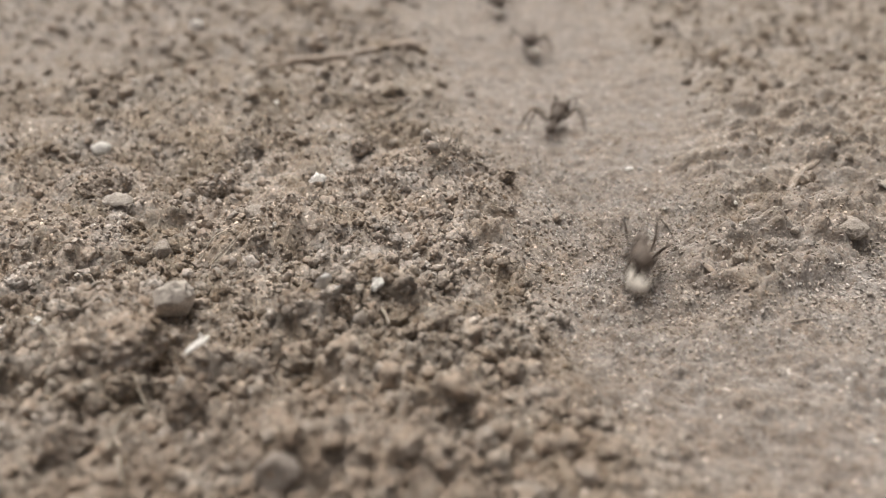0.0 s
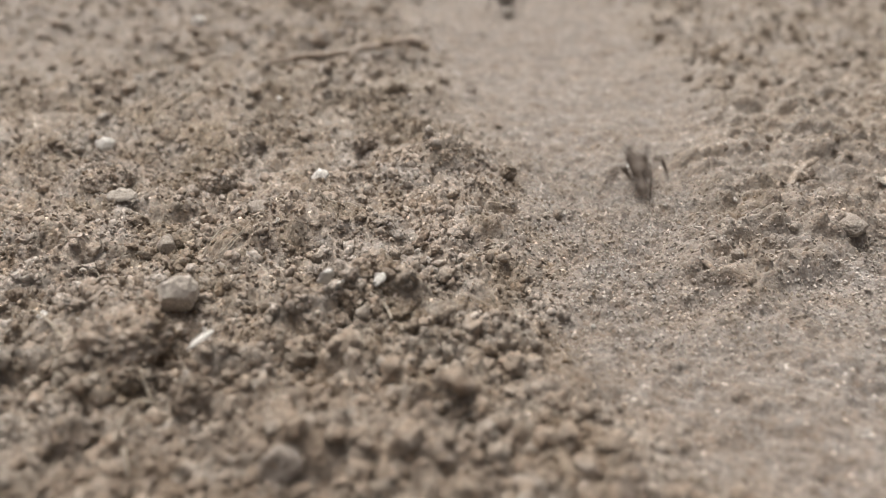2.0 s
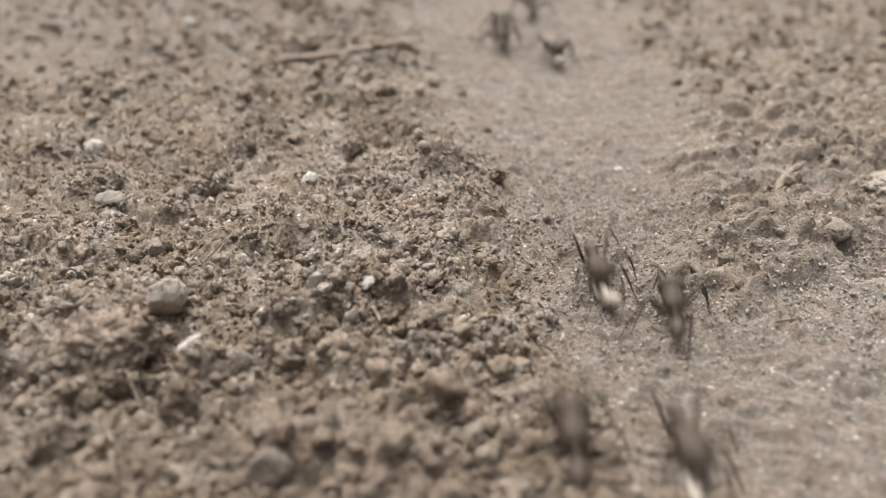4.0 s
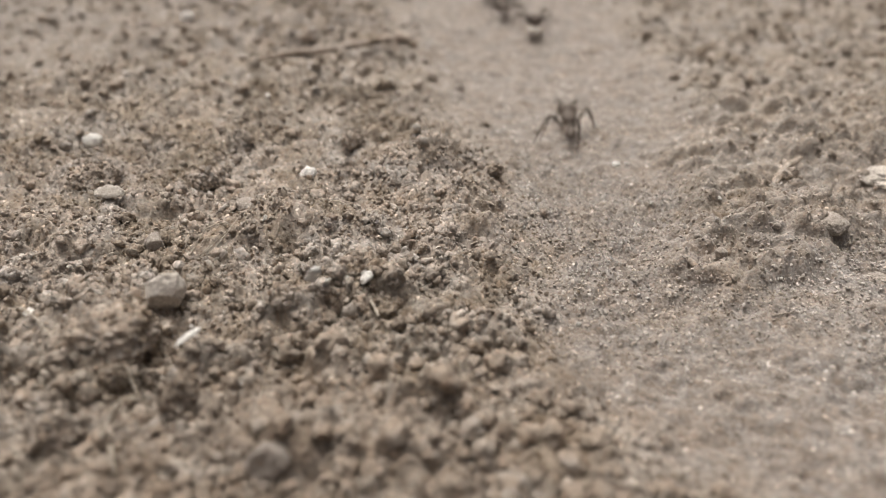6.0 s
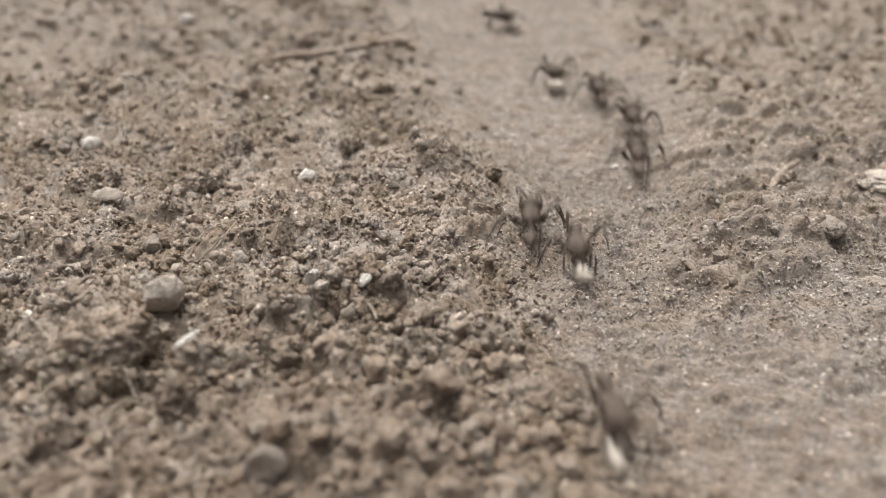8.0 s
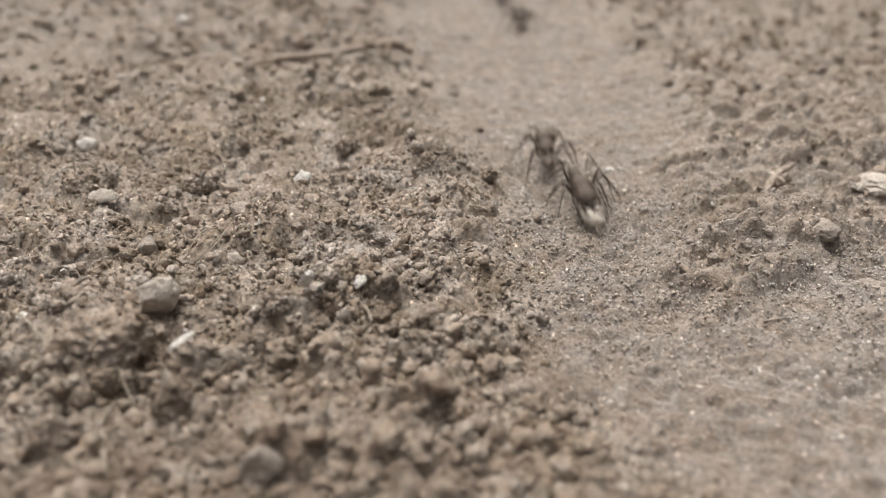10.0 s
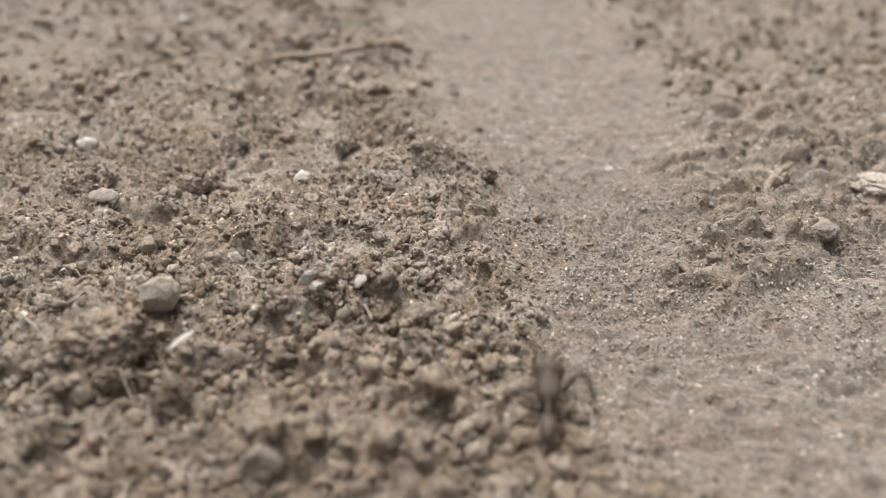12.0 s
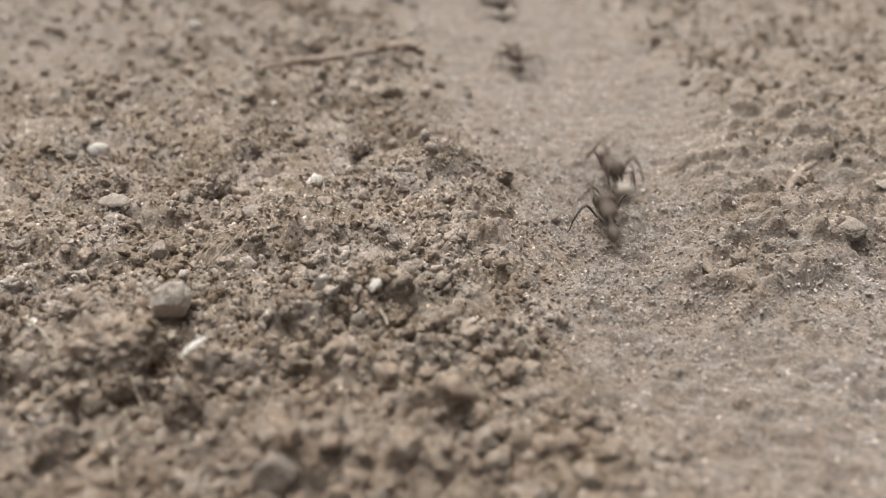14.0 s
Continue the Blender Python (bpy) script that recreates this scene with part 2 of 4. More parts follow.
def relief(x, y):
    """The whole surface with its crumbs."""
    heap, bank = crumbly(x, y)
    near = step((420 - np.hypot(x, y - 100)) / 200)
    wx, wy = x + 0.8 * grain(x, y, 2.5, 31), y + 0.8 * grain(x, y, 2.5, 32)
    cake = np.clip(0.5 + 0.8 * grain(x, y, 8, 47), 0.1, 1)
    near_side = step((82 - y) / 16)
    rough = (2.7 * cake * lumps(wx, wy, 4.8, 40) + 1.1 * lumps(wx, wy, 2.3, 41) * (0.5 + 0.5 * cake)) * (1 + 0.3 * near_side) + 0.75 * lumps(wy, wx, 1.2, 44) + 0.4 * lumps(x, y, 0.62, 63) - 0.7 * np.clip(grain(x, y, 4.6, 61) - 0.2, 0, 1) + (0.5 + 0.3 * near_side) * grain(x, y, 2.0, 33) + 0.24 * grain(x, y, 0.8, 34) + 0.14 * grain(x, y, 0.4, 39)
    caked = 2.9 * lumps(0.62 * wx, wy, 3.6, 67) ** 1.35 + 1.7 * lumps(0.6 * wx, wy, 1.7, 68) ** 1.35 + 0.45 * lumps(wx, wy, 0.8, 69) ** 1.4 - 0.7 * np.clip(grain(0.6 * x, y, 3.4, 55) - 0.25, 0, 1) + 0.3 * grain(0.7 * x, y, 1.4, 33) + 0.14 * grain(x, y, 0.5, 34)
    gritty = np.exp(-((y - 98) / 24) ** 2)
    packed = 0.6 * grain(0.5 * x, y, 5.0, 35) + 0.5 * grain(0.45 * x, y, 2.2, 36) + 0.36 * grain(0.6 * x, y, 1.2, 66) - 0.7 * np.clip(grain(0.6 * x, y, 3.0, 54) - 0.3, 0, 1) + (0.12 + 0.2 * gritty) * grain(x, y, 1.1, 52) + 0.7 * np.clip(grain(x, y, 3.4, 53) - 0.45, 0, 1) + 0.3 * gritty * lumps(x, y, 0.5, 64) + (0.1 + 0.5 * gritty) * lumps(wx, wy, 0.85, 51) * np.clip(0.6 + 0.6 * grain(x, y, 8, 37), 0.1, 1) + (0.02 + 0.24 * gritty) * grain(x, y, 0.45, 38)
    packed = packed + 1.1 * np.clip(lumps(0.7 * wx, wy, 3.4, 56) - 0.38, 0, 1) + 0.9 * np.clip(lumps(0.7 * wx, wy, 1.6, 57) - 0.32, 0, 1) * np.clip(0.6 + 0.8 * grain(x, y, 6, 58), 0, 1)
    packed, caked = packed * (1 - 0.25 * step((y - 108) / 40)), caked * (1 - 0.3 * step((y - 125) / 40))
    return lie_of_land(x, y) + near * (heap * rough + 1.2 * bank * caked + np.clip(1 - np.maximum(heap, bank), 0, 1) * packed)


def footing(x, y):
    """The surface evened out over the span of an ant's feet."""
    total = 0
    for i in (-3, 0, 3):
        for j in (-3, 0, 3):
            total = total + relief(x + i, y + j)
    return total / 9


# ---- mesh helpers ----
def heights(x, y):
    """The surface in metres at one place in millimetres."""
    return float(relief(np.array([float(x)]), np.array([float(y)]))[0]) * MM


def lie(x, y):
    return float(lie_of_land(np.array([float(x)]), np.array([float(y)]))[0]) * MM


def mesh_from(name, verts, faces, material, smooth=True):
    """A mesh from arrays: verts (n, 3), faces (m, k)."""
    me = bpy.data.meshes.new(name)
    k = faces.shape[1]
    me.vertices.add(len(verts))
    me.vertices.foreach_set("co", np.ascontiguousarray(verts, np.float32).ravel())
    me.loops.add(faces.size)
    me.loops.foreach_set("vertex_index", np.ascontiguousarray(faces, np.int32).ravel())
    me.polygons.add(len(faces))
    me.polygons.foreach_set("loop_start", np.arange(0, faces.size, k, dtype=np.int32))
    me.polygons.foreach_set("loop_total", np.full(len(faces), k, np.int32))
    me.update(calc_edges=True)
    me.polygons.foreach_set("use_smooth", np.full(len(faces), smooth))
    me.materials.append(material)
    return me


def part(name, bm, material, parent=None, label="", smooth=True):
    """Links a bmesh as one mesh object, under a thing or a part where one is given."""
    me = bpy.data.meshes.new(name)
    for f in bm.faces:
        f.smooth = smooth
    bm.to_mesh(me)
    bm.free()
    me.materials.append(material)
    ob = new(name, me)
    ob.parent = parent
    return tagged(ob, label)


def ball(centre, radii, turn=(0, 0, 0), fine=20, shape=None):
    """An ellipsoid in millimetres; shape bends each point of the unit ball."""
    bm = bmesh.new()
    bmesh.ops.create_uvsphere(bm, u_segments=fine, v_segments=fine * 2 // 3, radius=1)
    m = pose(*[c * MM for c in centre], *turn)
    for v in bm.verts:
        p = v.co.copy()
        if shape:
            p = Vector(shape(p))
        v.co = m @ Vector((p.x * radii[0] * MM, p.y * radii[1] * MM, p.z * radii[2] * MM))
    return bm


def tube(points, radii, sides=7, bm=None):
    """A tapered round stalk through points, in millimetres."""
    bm = bm or bmesh.new()
    pts = [Vector(p) * MM for p in points]
    rings = []
    for i, p in enumerate(pts):
        way = (pts[min(i + 1, len(pts) - 1)] - pts[max(i - 1, 0)]).normalized()
        q = way.to_track_quat("Z", "Y")
        rings.append([bm.verts.new(p + q @ Vector((math.cos(a), math.sin(a), 0)) * radii[i] * MM) for a in [2 * math.pi * k / sides for k in range(sides)]])
    for a, b in zip(rings, rings[1:]):
        for k in range(sides):
            bm.faces.new((a[k], a[(k + 1) % sides], b[(k + 1) % sides], b[k]))
    bm.faces.new(rings[0][::-1])
    bm.faces.new(rings[-1])
    return bm


def spline(points, steps=5):
    """More points along a smooth curve."""
    p = [Vector(points[0])] + [Vector(q) for q in points] + [Vector(points[-1])]
    out = []
    for a, b, c, d in zip(p, p[1:], p[2:], p[3:]):
        for k in range(steps):
            t = k / steps
            out.append(0.5 * (2 * b + (c - a) * t + (2 * a - 5 * b + 4 * c - d) * t * t + (3 * b - a - 3 * c + d) * t ** 3))
    return out + [Vector(points[-1])]


def boulder(radii, seed, rough=0.22, fine=4, facets=0, crust=0.0):
    """A lump of soil or stone about its own centre, in millimetres: rounded, dented and partly split."""
    rnd = random.Random(seed)
    bm = bmesh.new()
    bmesh.ops.create_icosphere(bm, subdivisions=fine, radius=1)
    o = Vector((rnd.uniform(0, 90), rnd.uniform(0, 90), rnd.uniform(0, 90)))
    cuts = []
    for _ in range(facets):
        n = Vector((rnd.gauss(0, 1), rnd.gauss(0, 1), rnd.gauss(0, 0.8))).normalized()
        cuts.append((n, rnd.uniform(0.55, 0.85)))
    for v in bm.verts:
        p = v.co.copy()
        for n, d in cuts:
            over = p.dot(n) - d
            if over > 0:
                p -= n * over * 0.85
        k = 1 + rough * (noise.noise(p * 1.3 + o) + 0.55 * noise.noise(p * 3.1 + o) + 0.3 * noise.noise(p * 7 + o) + 0.14 * noise.noise(p * 15 + o))
        if crust:
            k += crust * (0.55 - noise.voronoi(p * 2.6 + o)[0][0]) + 0.6 * crust * (0.5 - noise.voronoi(p * 6 + o)[0][0])
        v.co = Vector((p.x * radii[0], p.y * radii[1], p.z * radii[2])) * k * MM
    return bm


# ---- the ground: one sheet, fine where the trail is seen, out to the horizon ----
def spread(core, reach, count):
    """Steps that grow outwards from core to reach."""
    return core * (reach / core) ** (np.arange(1, count + 1) / count)


def build_ground():
    fine_y = 40 * (310 / 40) ** np.linspace(0, 1, 580)
    ys = np.concatenate([40 - spread(8, 60000, 26)[::-1], fine_y, 310 + spread(8, 400000, 30)])
    s = np.linspace(-1, 1, 860)
    side = 1 + spread(0.05, 3000, 30)
    ss = np.concatenate([-side[::-1], s, side])
    wide = 22 + 0.66 * np.hypot(np.clip(ys, 40, 310), 62)
    y = np.repeat(ys[:, None], len(ss), 1)
    x = ss[None, :] * wide[:, None]
    z = relief(x.ravel(), y.ravel()).reshape(x.shape)
    verts = np.stack([x, y, z], -1).reshape(-1, 3) * MM
    n, m = len(ys), len(ss)
    i = (np.arange(n - 1)[:, None] * m + np.arange(m - 1)[None, :]).ravel()
    faces = np.stack([i, i + 1, i + 1 + m, i + m], -1)
    me = mesh_from("ground", verts, faces, SOIL)
    heap, bank = crumbly(x.ravel(), y.ravel())
    dust = me.attributes.new("dust", "FLOAT", "POINT")
    packed = 1 - np.maximum(heap * (1 - 0.5 * step((y.ravel() - 130) / 60)), 0.6 * bank)
    dust.data.foreach_set("value", packed.astype(np.float32))
    return tagged(new("ground", me), "bare brown-grey soil, trodden smooth along an ant trail", "ground", kind="structure")


GROUND = build_ground()


# ---- loose crumbs and grains ----
def crumb_shapes(fine, count, seed):
    rnd = random.Random(seed)
    shapes = []
    for k in range(count):
        bm = bmesh.new()
        bmesh.ops.create_icosphere(bm, subdivisions=fine, radius=1)
        o = Vector((rnd.uniform(0, 90), rnd.uniform(0, 90), rnd.uniform(0, 90)))
        a, b, c = (0.75, 0.7, 0.0) if fine < 3 else (0.55, 0.55, 0.4)
        vs = np.array([v.co * (1 + a * noise.noise(v.co * 1.7 + o) + b * noise.noise(v.co * 3.7 + o) + c * noise.noise(v.co * 8 + o)) for v in bm.verts])
        fs = np.array([[v.index for v in f.verts] for f in bm.faces])
        shapes.append(vs)
        bm.free()
    return shapes, fs


def scatter(name, label, material, xs, ys, rs, fine, seed, sink=0.35, category="soil", zs=None):
    """Crumbs lying on the ground at the given places, one joined mesh."""
    gen = np.random.default_rng(seed)
    shapes, fs = crumb_shapes(fine, 16, seed)
    n = len(xs)
    bank = np.array(shapes)[gen.integers(0, len(shapes), n)]
    q = gen.normal(size=(n, 4))
    q /= np.linalg.norm(q, axis=1)[:, None]
    w, a, b, c = q.T
    rot = np.stack([1 - 2 * (b * b + c * c), 2 * (a * b - c * w), 2 * (a * c + b * w), 2 * (a * b + c * w), 1 - 2 * (a * a + c * c), 2 * (b * c - a * w), 2 * (a * c - b * w), 2 * (b * c + a * w), 1 - 2 * (a * a + b * b)], -1).reshape(n, 3, 3)
    size = rs[:, None] * gen.uniform(0.6, 1.35, (n, 3))
    v = np.einsum("nij,nkj->nki", rot, bank * size[:, None, :])
    z = (relief(xs, ys) if zs is None else zs) + rs * (1 - sink * 2 * gen.uniform(0.4, 1.3, n))
    v += np.stack([xs, ys, z], -1)[:, None, :]
    faces = (fs[None] + (np.arange(n) * shapes[0].shape[0])[:, None, None]).reshape(-1, 3)
    return tagged(new(name, mesh_from(name, v.reshape(-1, 3) * MM, faces, material, fine > 1)), label, category, kind="stuff")


def places(count, seed, near, far, keep):
    """Places in the seen stretch, kept with the chance that keep(x, y) gives."""
    gen = np.random.default_rng(seed)
    y = np.sqrt(gen.uniform(near * near, far * far, count))
    x = gen.uniform(-1, 1, count) * (12 + 0.6 * np.hypot(y, 62))
    ok = gen.uniform(0, 1, count) < keep(x, y)
    return x[ok], y[ok], gen


def on_heap(x, y):
    return crumbly(x, y)[0] * np.clip(0.7 + 0.7 * grain(x, y, 6, 71), 0.12, 1)


def on_bank(x, y):
    return crumbly(x, y)[1] * np.clip(0.6 + 0.6 * grain(x, y, 7, 72), 0.1, 1)


def on_trail(x, y):
    heap, bank = crumbly(x, y)
    grit = np.exp(-((y - 97) / 22) ** 2)
    return np.clip(1.1 - np.maximum(heap, bank), 0, 1) * np.clip(0.02 + 0.95 * grit + 0.3 * grain(x, y, 9, 73), 0.02, 1)


def sizes(gen, n, low, high, bias=2.2):
    return low + (high - low) * gen.uniform(0, 1, n) ** bias


x, y, gen = places(13000, 3, 42, 230, lambda x, y: on_heap(x, y) ** 1.5)
scatter("soil_crumbs", "loose brown soil crumbs heaped beside the trail", LUMP, x, y, sizes(gen, len(x), 0.26, 0.95, 3.4), 2, 5, 0.5)
x, y, gen = places(5200, 33, 42, 104, lambda x, y: on_heap(x, y) ** 2.2 * np.clip((104 - y) / 34, 0, 0.8))
scatter("near_crumbs", "rounded brown soil crumbs heaped in front of the ridge", LUMP, x, y, sizes(gen, len(x), 0.4, 1.15, 2.2) * np.clip(1.5 * crumbly(x, y)[0] - 0.5, 0.4, 1), 3, 34, 0.6)
x, y, gen = places(45000, 4, 42, 150, on_heap)
scatter("fine_crumbs", "fine brown soil crumbs between the larger ones", CRUMB, x, y, sizes(gen, len(x), 0.12, 0.38, 2.0), 1, 6, 0.42)
x, y, gen = places(30000, 7, 76, 150, on_bank)
scatter("bank_crumbs", "small grey-brown soil crumbs on the low bank", CRUMB, x, y, sizes(gen, len(x), 0.1, 0.32, 2.4), 1, 8, 0.62)
x, y, gen = places(2500, 27, 80, 200, on_bank)
scatter("bank_lumps", "small rounded lumps of grey-brown soil on the low bank", CRUMB, x, y, sizes(gen, len(x), 0.3, 0.8, 2.4), 2, 28, 0.5)
x, y, gen = places(9000, 17, 150, 260, lambda x, y: np.maximum(on_bank(x, y), 0.8 * on_heap(x, y)))
scatter("far_crumbs", "scattered brown soil crumbs on the far soil", CRUMB, x, y, sizes(gen, len(x), 0.35, 1.3, 3.0), 1, 18, 0.4)
x, y, gen = places(140000, 9, 42, 150, on_trail)
scatter("trail_grains", "fine pale sand grains strewn over the trodden trail", SAND, x, y, sizes(gen, len(x), 0.06, 0.27, 2.2), 1, 10, 0.5, "sand")


# ---- single stones, clods and plant scraps ----
def lay(name, bm, material, x, y, rise, label, category, turn=(0, 0, 0), group="", ground=lie):
    ob = part(name, bm, material)
    ob.matrix_basis = pose(x * MM, y * MM, ground(x, y) + rise * MM, *turn)
    return tagged(ob, label, category, group)


def level(x, y):
    return 0.0


def strand(name, points, lift, radii, material, label, category, sides=7, group=""):
    """A root or fibre along places on the ground (x, y and millimetres above it)."""
    pts = spline([(x, y, heights(x, y) / MM + up + lift) for x, y, up in points], 6)
    n = len(pts) - 1
    girth = [np.interp(6 * k / n * (len(radii) - 1) / 6, range(len(radii)), radii) * (1 + 0.1 * math.sin(2.3 * k) + 0.12 * math.sin(0.9 * k + 1)) for k in range(n + 1)]
    return tagged(part(name, tube(pts, girth, sides), material), label, category, group)


lay("pebble", boulder((2.6, 2.3, 2.9), 11, 0.14, 5, 3, 0.05), PALE, -32.8, 76.8, 2.2, "rounded pale grey-brown pebble lying on crumbled soil", "pebble", (0, 14, 30), "", heights)
lay("soil_clod", boulder((5.3, 3.8, 3.5), 12, 0.2, 5, 0, 0.3), CLOD, -36.5, 68.8, 5.0, "large crusty dark brown soil clod with an undercut front", "soil clod", (14, 0, 20), "", level)
lay("soil_clod", boulder((1.5, 1.4, 1.5), 13, 0.2, 4, 0, 0.3), CLOD, -34.6, 63.4, 3.5, "small round brown soil clod at the foot of a larger one", "soil clod", (0, 0, 0), "", level)
lay("soil_clod", boulder((2.4, 2.0, 2.5), 14, 0.2, 5, 4, 0.16), CLOD, -26.6, 60.5, 3.7, "angular brown soil clod", "soil clod", (10, 0, 40), "", level)
lay("pebble", boulder((2.4, 2.0, 2.3), 15, 0.16, 5, 7, 0.1), PEBBLE, -16.0, 52.2, 3.0, "smooth pale brown pebble half sunk in soil", "pebble", (0, 0, 15), "", level)
lay("soil_clod", boulder((2.4, 2.2, 2.5), 16, 0.22, 5, 2, 0.26), CLOD, -38.4, 55.6, 2.7, "brown soil clod with a rough crust", "soil clod", (0, 0, 0), "", level)
for k, (cx, cy) in enumerate([(-17.6, 75.6), (-14.4, 77.4), (-11.4, 78.0), (-8.4, 77.6), (-5.6, 77.0)]):
    lay("soil_clod", boulder((1.9 + 0.3 * (k % 2), 1.5, 1.7), 170 + k, 0.26, 5, 2, 0.2), CLOD, cx, cy, -0.1, "overhanging brown lump of caked soil on a ridge", "soil clod", (0, 0, 35 * k), "clods along a ridge", heights)
lay("soil_clod", boulder((1.9, 1.6, 1.6), 18, 0.22, 5, 0, 0.26), CLOD, -38.2, 76.6, 0.7, "small dark soil clod resting against a larger one", "soil clod", (0, 0, 0), "", heights)
lay("pebble", boulder((1.6, 1.2, 1.6), 19, 0.16, 4, 6), PEBBLE, -38.4, 90.4, 0.7, "low pale grey-brown block among soil crumbs", "stone", (0, 10, 20), "", heights)
lay("pebble", boulder((2.0, 1.4, 1.0), 20, 0.12, 4, 3), PEBBLE, -27.2, 98.8, 0.5, "flat pale grey pebble among soil crumbs", "pebble", (0, 0, 5), "", heights)
lay("soil_clod", boulder((3.0, 2.4, 2.0), 27, 0.24, 5, 2, 0.24), CLOD, -36.0, 112.4, 0.8, "caked dark brown soil clod among crumbs", "soil clod", (0, 0, 15), "", heights)
lay("soil_clod", boulder((3.7, 2.8, 2.0), 28, 0.22, 5, 3, 0.18), CLOD, -54.0, 110.6, 0.6, "caked dark brown soil clod behind a bark flake", "soil clod", (0, 0, 40), "", heights)
lay("soil_clod", boulder((2.0, 1.6, 1.5), 29, 0.26, 5, 2, 0.24), CLOD, -13.9, 122.4, 0.7, "dark brown soil clod on the crest of the heap", "soil clod", (0, 0, 70), "", heights)
lay("pebble", boulder((3.0, 2.3, 1.4), 21, 0.16, 5, 4, 0.06), PEBBLE, 58.6, 97.4, -0.4, "pale flat-topped stone on the bank", "stone", (6, 0, 12), "", heights)
lay("pebble", boulder((1.2, 0.9, 0.8), 22, 0.14, 4, 4), PEBBLE, 40.2, 89.2, 0.3, "small pale angular stone in the bank", "stone", (0, 20, 30), "", heights)
lay("pebble", boulder((0.6, 0.5, 0.5), 30, 0.14, 3, 4), PEBBLE, 50.4, 96.0, 0.3, "small pale rounded stone in the bank", "stone", (0, 0, 0), "", heights)
lay("pebble", boulder((4.2, 3.2, 1.3), 23, 0.3, 5, 0, 0.0), PALE, 75.4, 113.2, 0.1, "whitish crumbling stone on the bank", "stone", (0, 0, 0), "", heights)
lay("pebble", boulder((3.0, 2.0, 0.7), 24, 0.3, 5, 0, 0.04), PEBBLE, 62.2, 87.4, -0.1, "whitish flat stone sunk in the soil", "stone", (0, 0, 0), "", heights)
strand("root_stub", [(51.2, 104.6, 0), (53.6, 108.6, 0.2), (56.4, 112.8, 0.2), (59.4, 116.4, 0.5), (62.8, 119.4, 0.3), (66.4, 121.2, 0)], -0.35, [0.25, 0.5, 0.6, 0.55, 0.5, 0.25], CLOD, "thin curved root coated with pale earth on the bank", "root", 10)
lay("soil_clod", boulder((1.2, 1.0, 0.9), 26, 0.3, 4, 0, 0.2), CLOD, 59.9, 115.4, 0.1, "small dark soil clod beside a root on the bank", "soil clod", (0, 0, 0), "", heights)
lay("soil_clod", boulder((1.2, 1.0, 1.0), 25, 0.3, 5, 0, 0.3), CLOD, 10.2, 113.0, 0.3, "dark soil clod at the edge of the trail", "soil clod", (0, 0, 0), "", heights)


def dress_clods():
    """Loose crumbs lying all over the larger clods."""
    gen = np.random.default_rng(31)
    spots = []
    for ob in bpy.data.objects:
        if ob.name.startswith("soil_clod"):
            pts = np.array([ob.matrix_basis @ v.co for v in ob.data.vertices]) / MM
            pts = pts[pts[:, 2] > pts[:, 2].mean() - 1.0]
            spots.append(pts[gen.integers(0, len(pts), int(70 + 22 * max(ob.dimensions) / MM))])
    p = np.concatenate(spots)
    scatter("clod_crumbs", "fine brown crumbs clinging to the clods", CRUMB, p[:, 0], p[:, 1], sizes(gen, len(p), 0.14, 0.5, 2.0), 1, 32, 0.5, "soil", p[:, 2])


dress_clods()

# Pale mineral grains and scraps of plant.
GRAINS = [(-59.7, 124.9, 2.0, 1.7, "rounded white mineral grain on dark soil"), (-62.3, 197.4, 1.7, 1.4, "rounded white mineral grain on dark soil"),
          (-49.5, 75.6, 0.85, 0.6, "small white mineral grain on soil"), (-29.3, 74.2, 0.5, 0.6, "small white mineral grain on soil"),
          (-13.6, 80.6, 0.6, 0.7, "small white mineral grain on a soil ridge"), (-10.6, 79.2, 0.5, 0.5, "small white mineral grain on a soil ridge"),
          (32.7, 123.3, 0.9, 0.4, "white mineral chip on the trail"), (26.6, 131.5, 0.4, 0.35, "white mineral chip on the trail"),
          (31.5, 102.2, 0.4, 0.3, "white mineral chip on the trail"), (35.1, 107.8, 0.4, 0.3, "white mineral chip on the trail"),
          (18.8, 77.0, 0.42, 0.3, "white mineral chip on the trail"), (-23.4, 93.8, 0.55, 0.5, "pale mineral grain among soil crumbs"),
          (-32.7, 145.6, 0.8, 0.7, "pale mineral grain among soil crumbs"), (34.2, 122.6, 0.6, 0.35, "white mineral chip on the trail"),
          (-8.3, 79.3, 0.55, 0.8, "small white mineral grain on a soil ridge"), (13.9, 99.5, 0.35, 0.3, "pale mineral grain among soil crumbs"),
          (2.6, 92.4, 0.3, 0.25, "pale mineral grain among soil crumbs"), (44.6, 104.6, 0.5, 0.35, "white mineral chip on the bank"), (43.2, 97.6, 0.35, 0.3, "white mineral chip on the bank")]
for k, (gx, gy, gr, gh, text) in enumerate(GRAINS):
    lay("mineral_grain", boulder((gr, gr * 0.8, gh), 60 + k, 0.22, 3, 8), WHITE if gr > 0.7 else QUARTZ, gx, gy, gh * 0.3, text, "mineral grain", (0, 0, 37 * k), "pale mineral grains", heights)

for k, (gx, gy, gr) in enumerate([(-14.3, 77.0, 1.1), (-12.8, 77.4, 0.8), (-8.1, 78.4, 0.95)]):
    lay("mineral_grain", boulder((gr * 0.9, gr * 0.35, gr * 1.3), 90 + k, 0.4, 3, 9), WHITE, gx, gy, 2.7 - 0.3 * k, "white mineral chip standing on a soil ridge", "mineral grain", (10 + 20 * k, 25 - 30 * k, 40 * k), "pale mineral grains", heights)


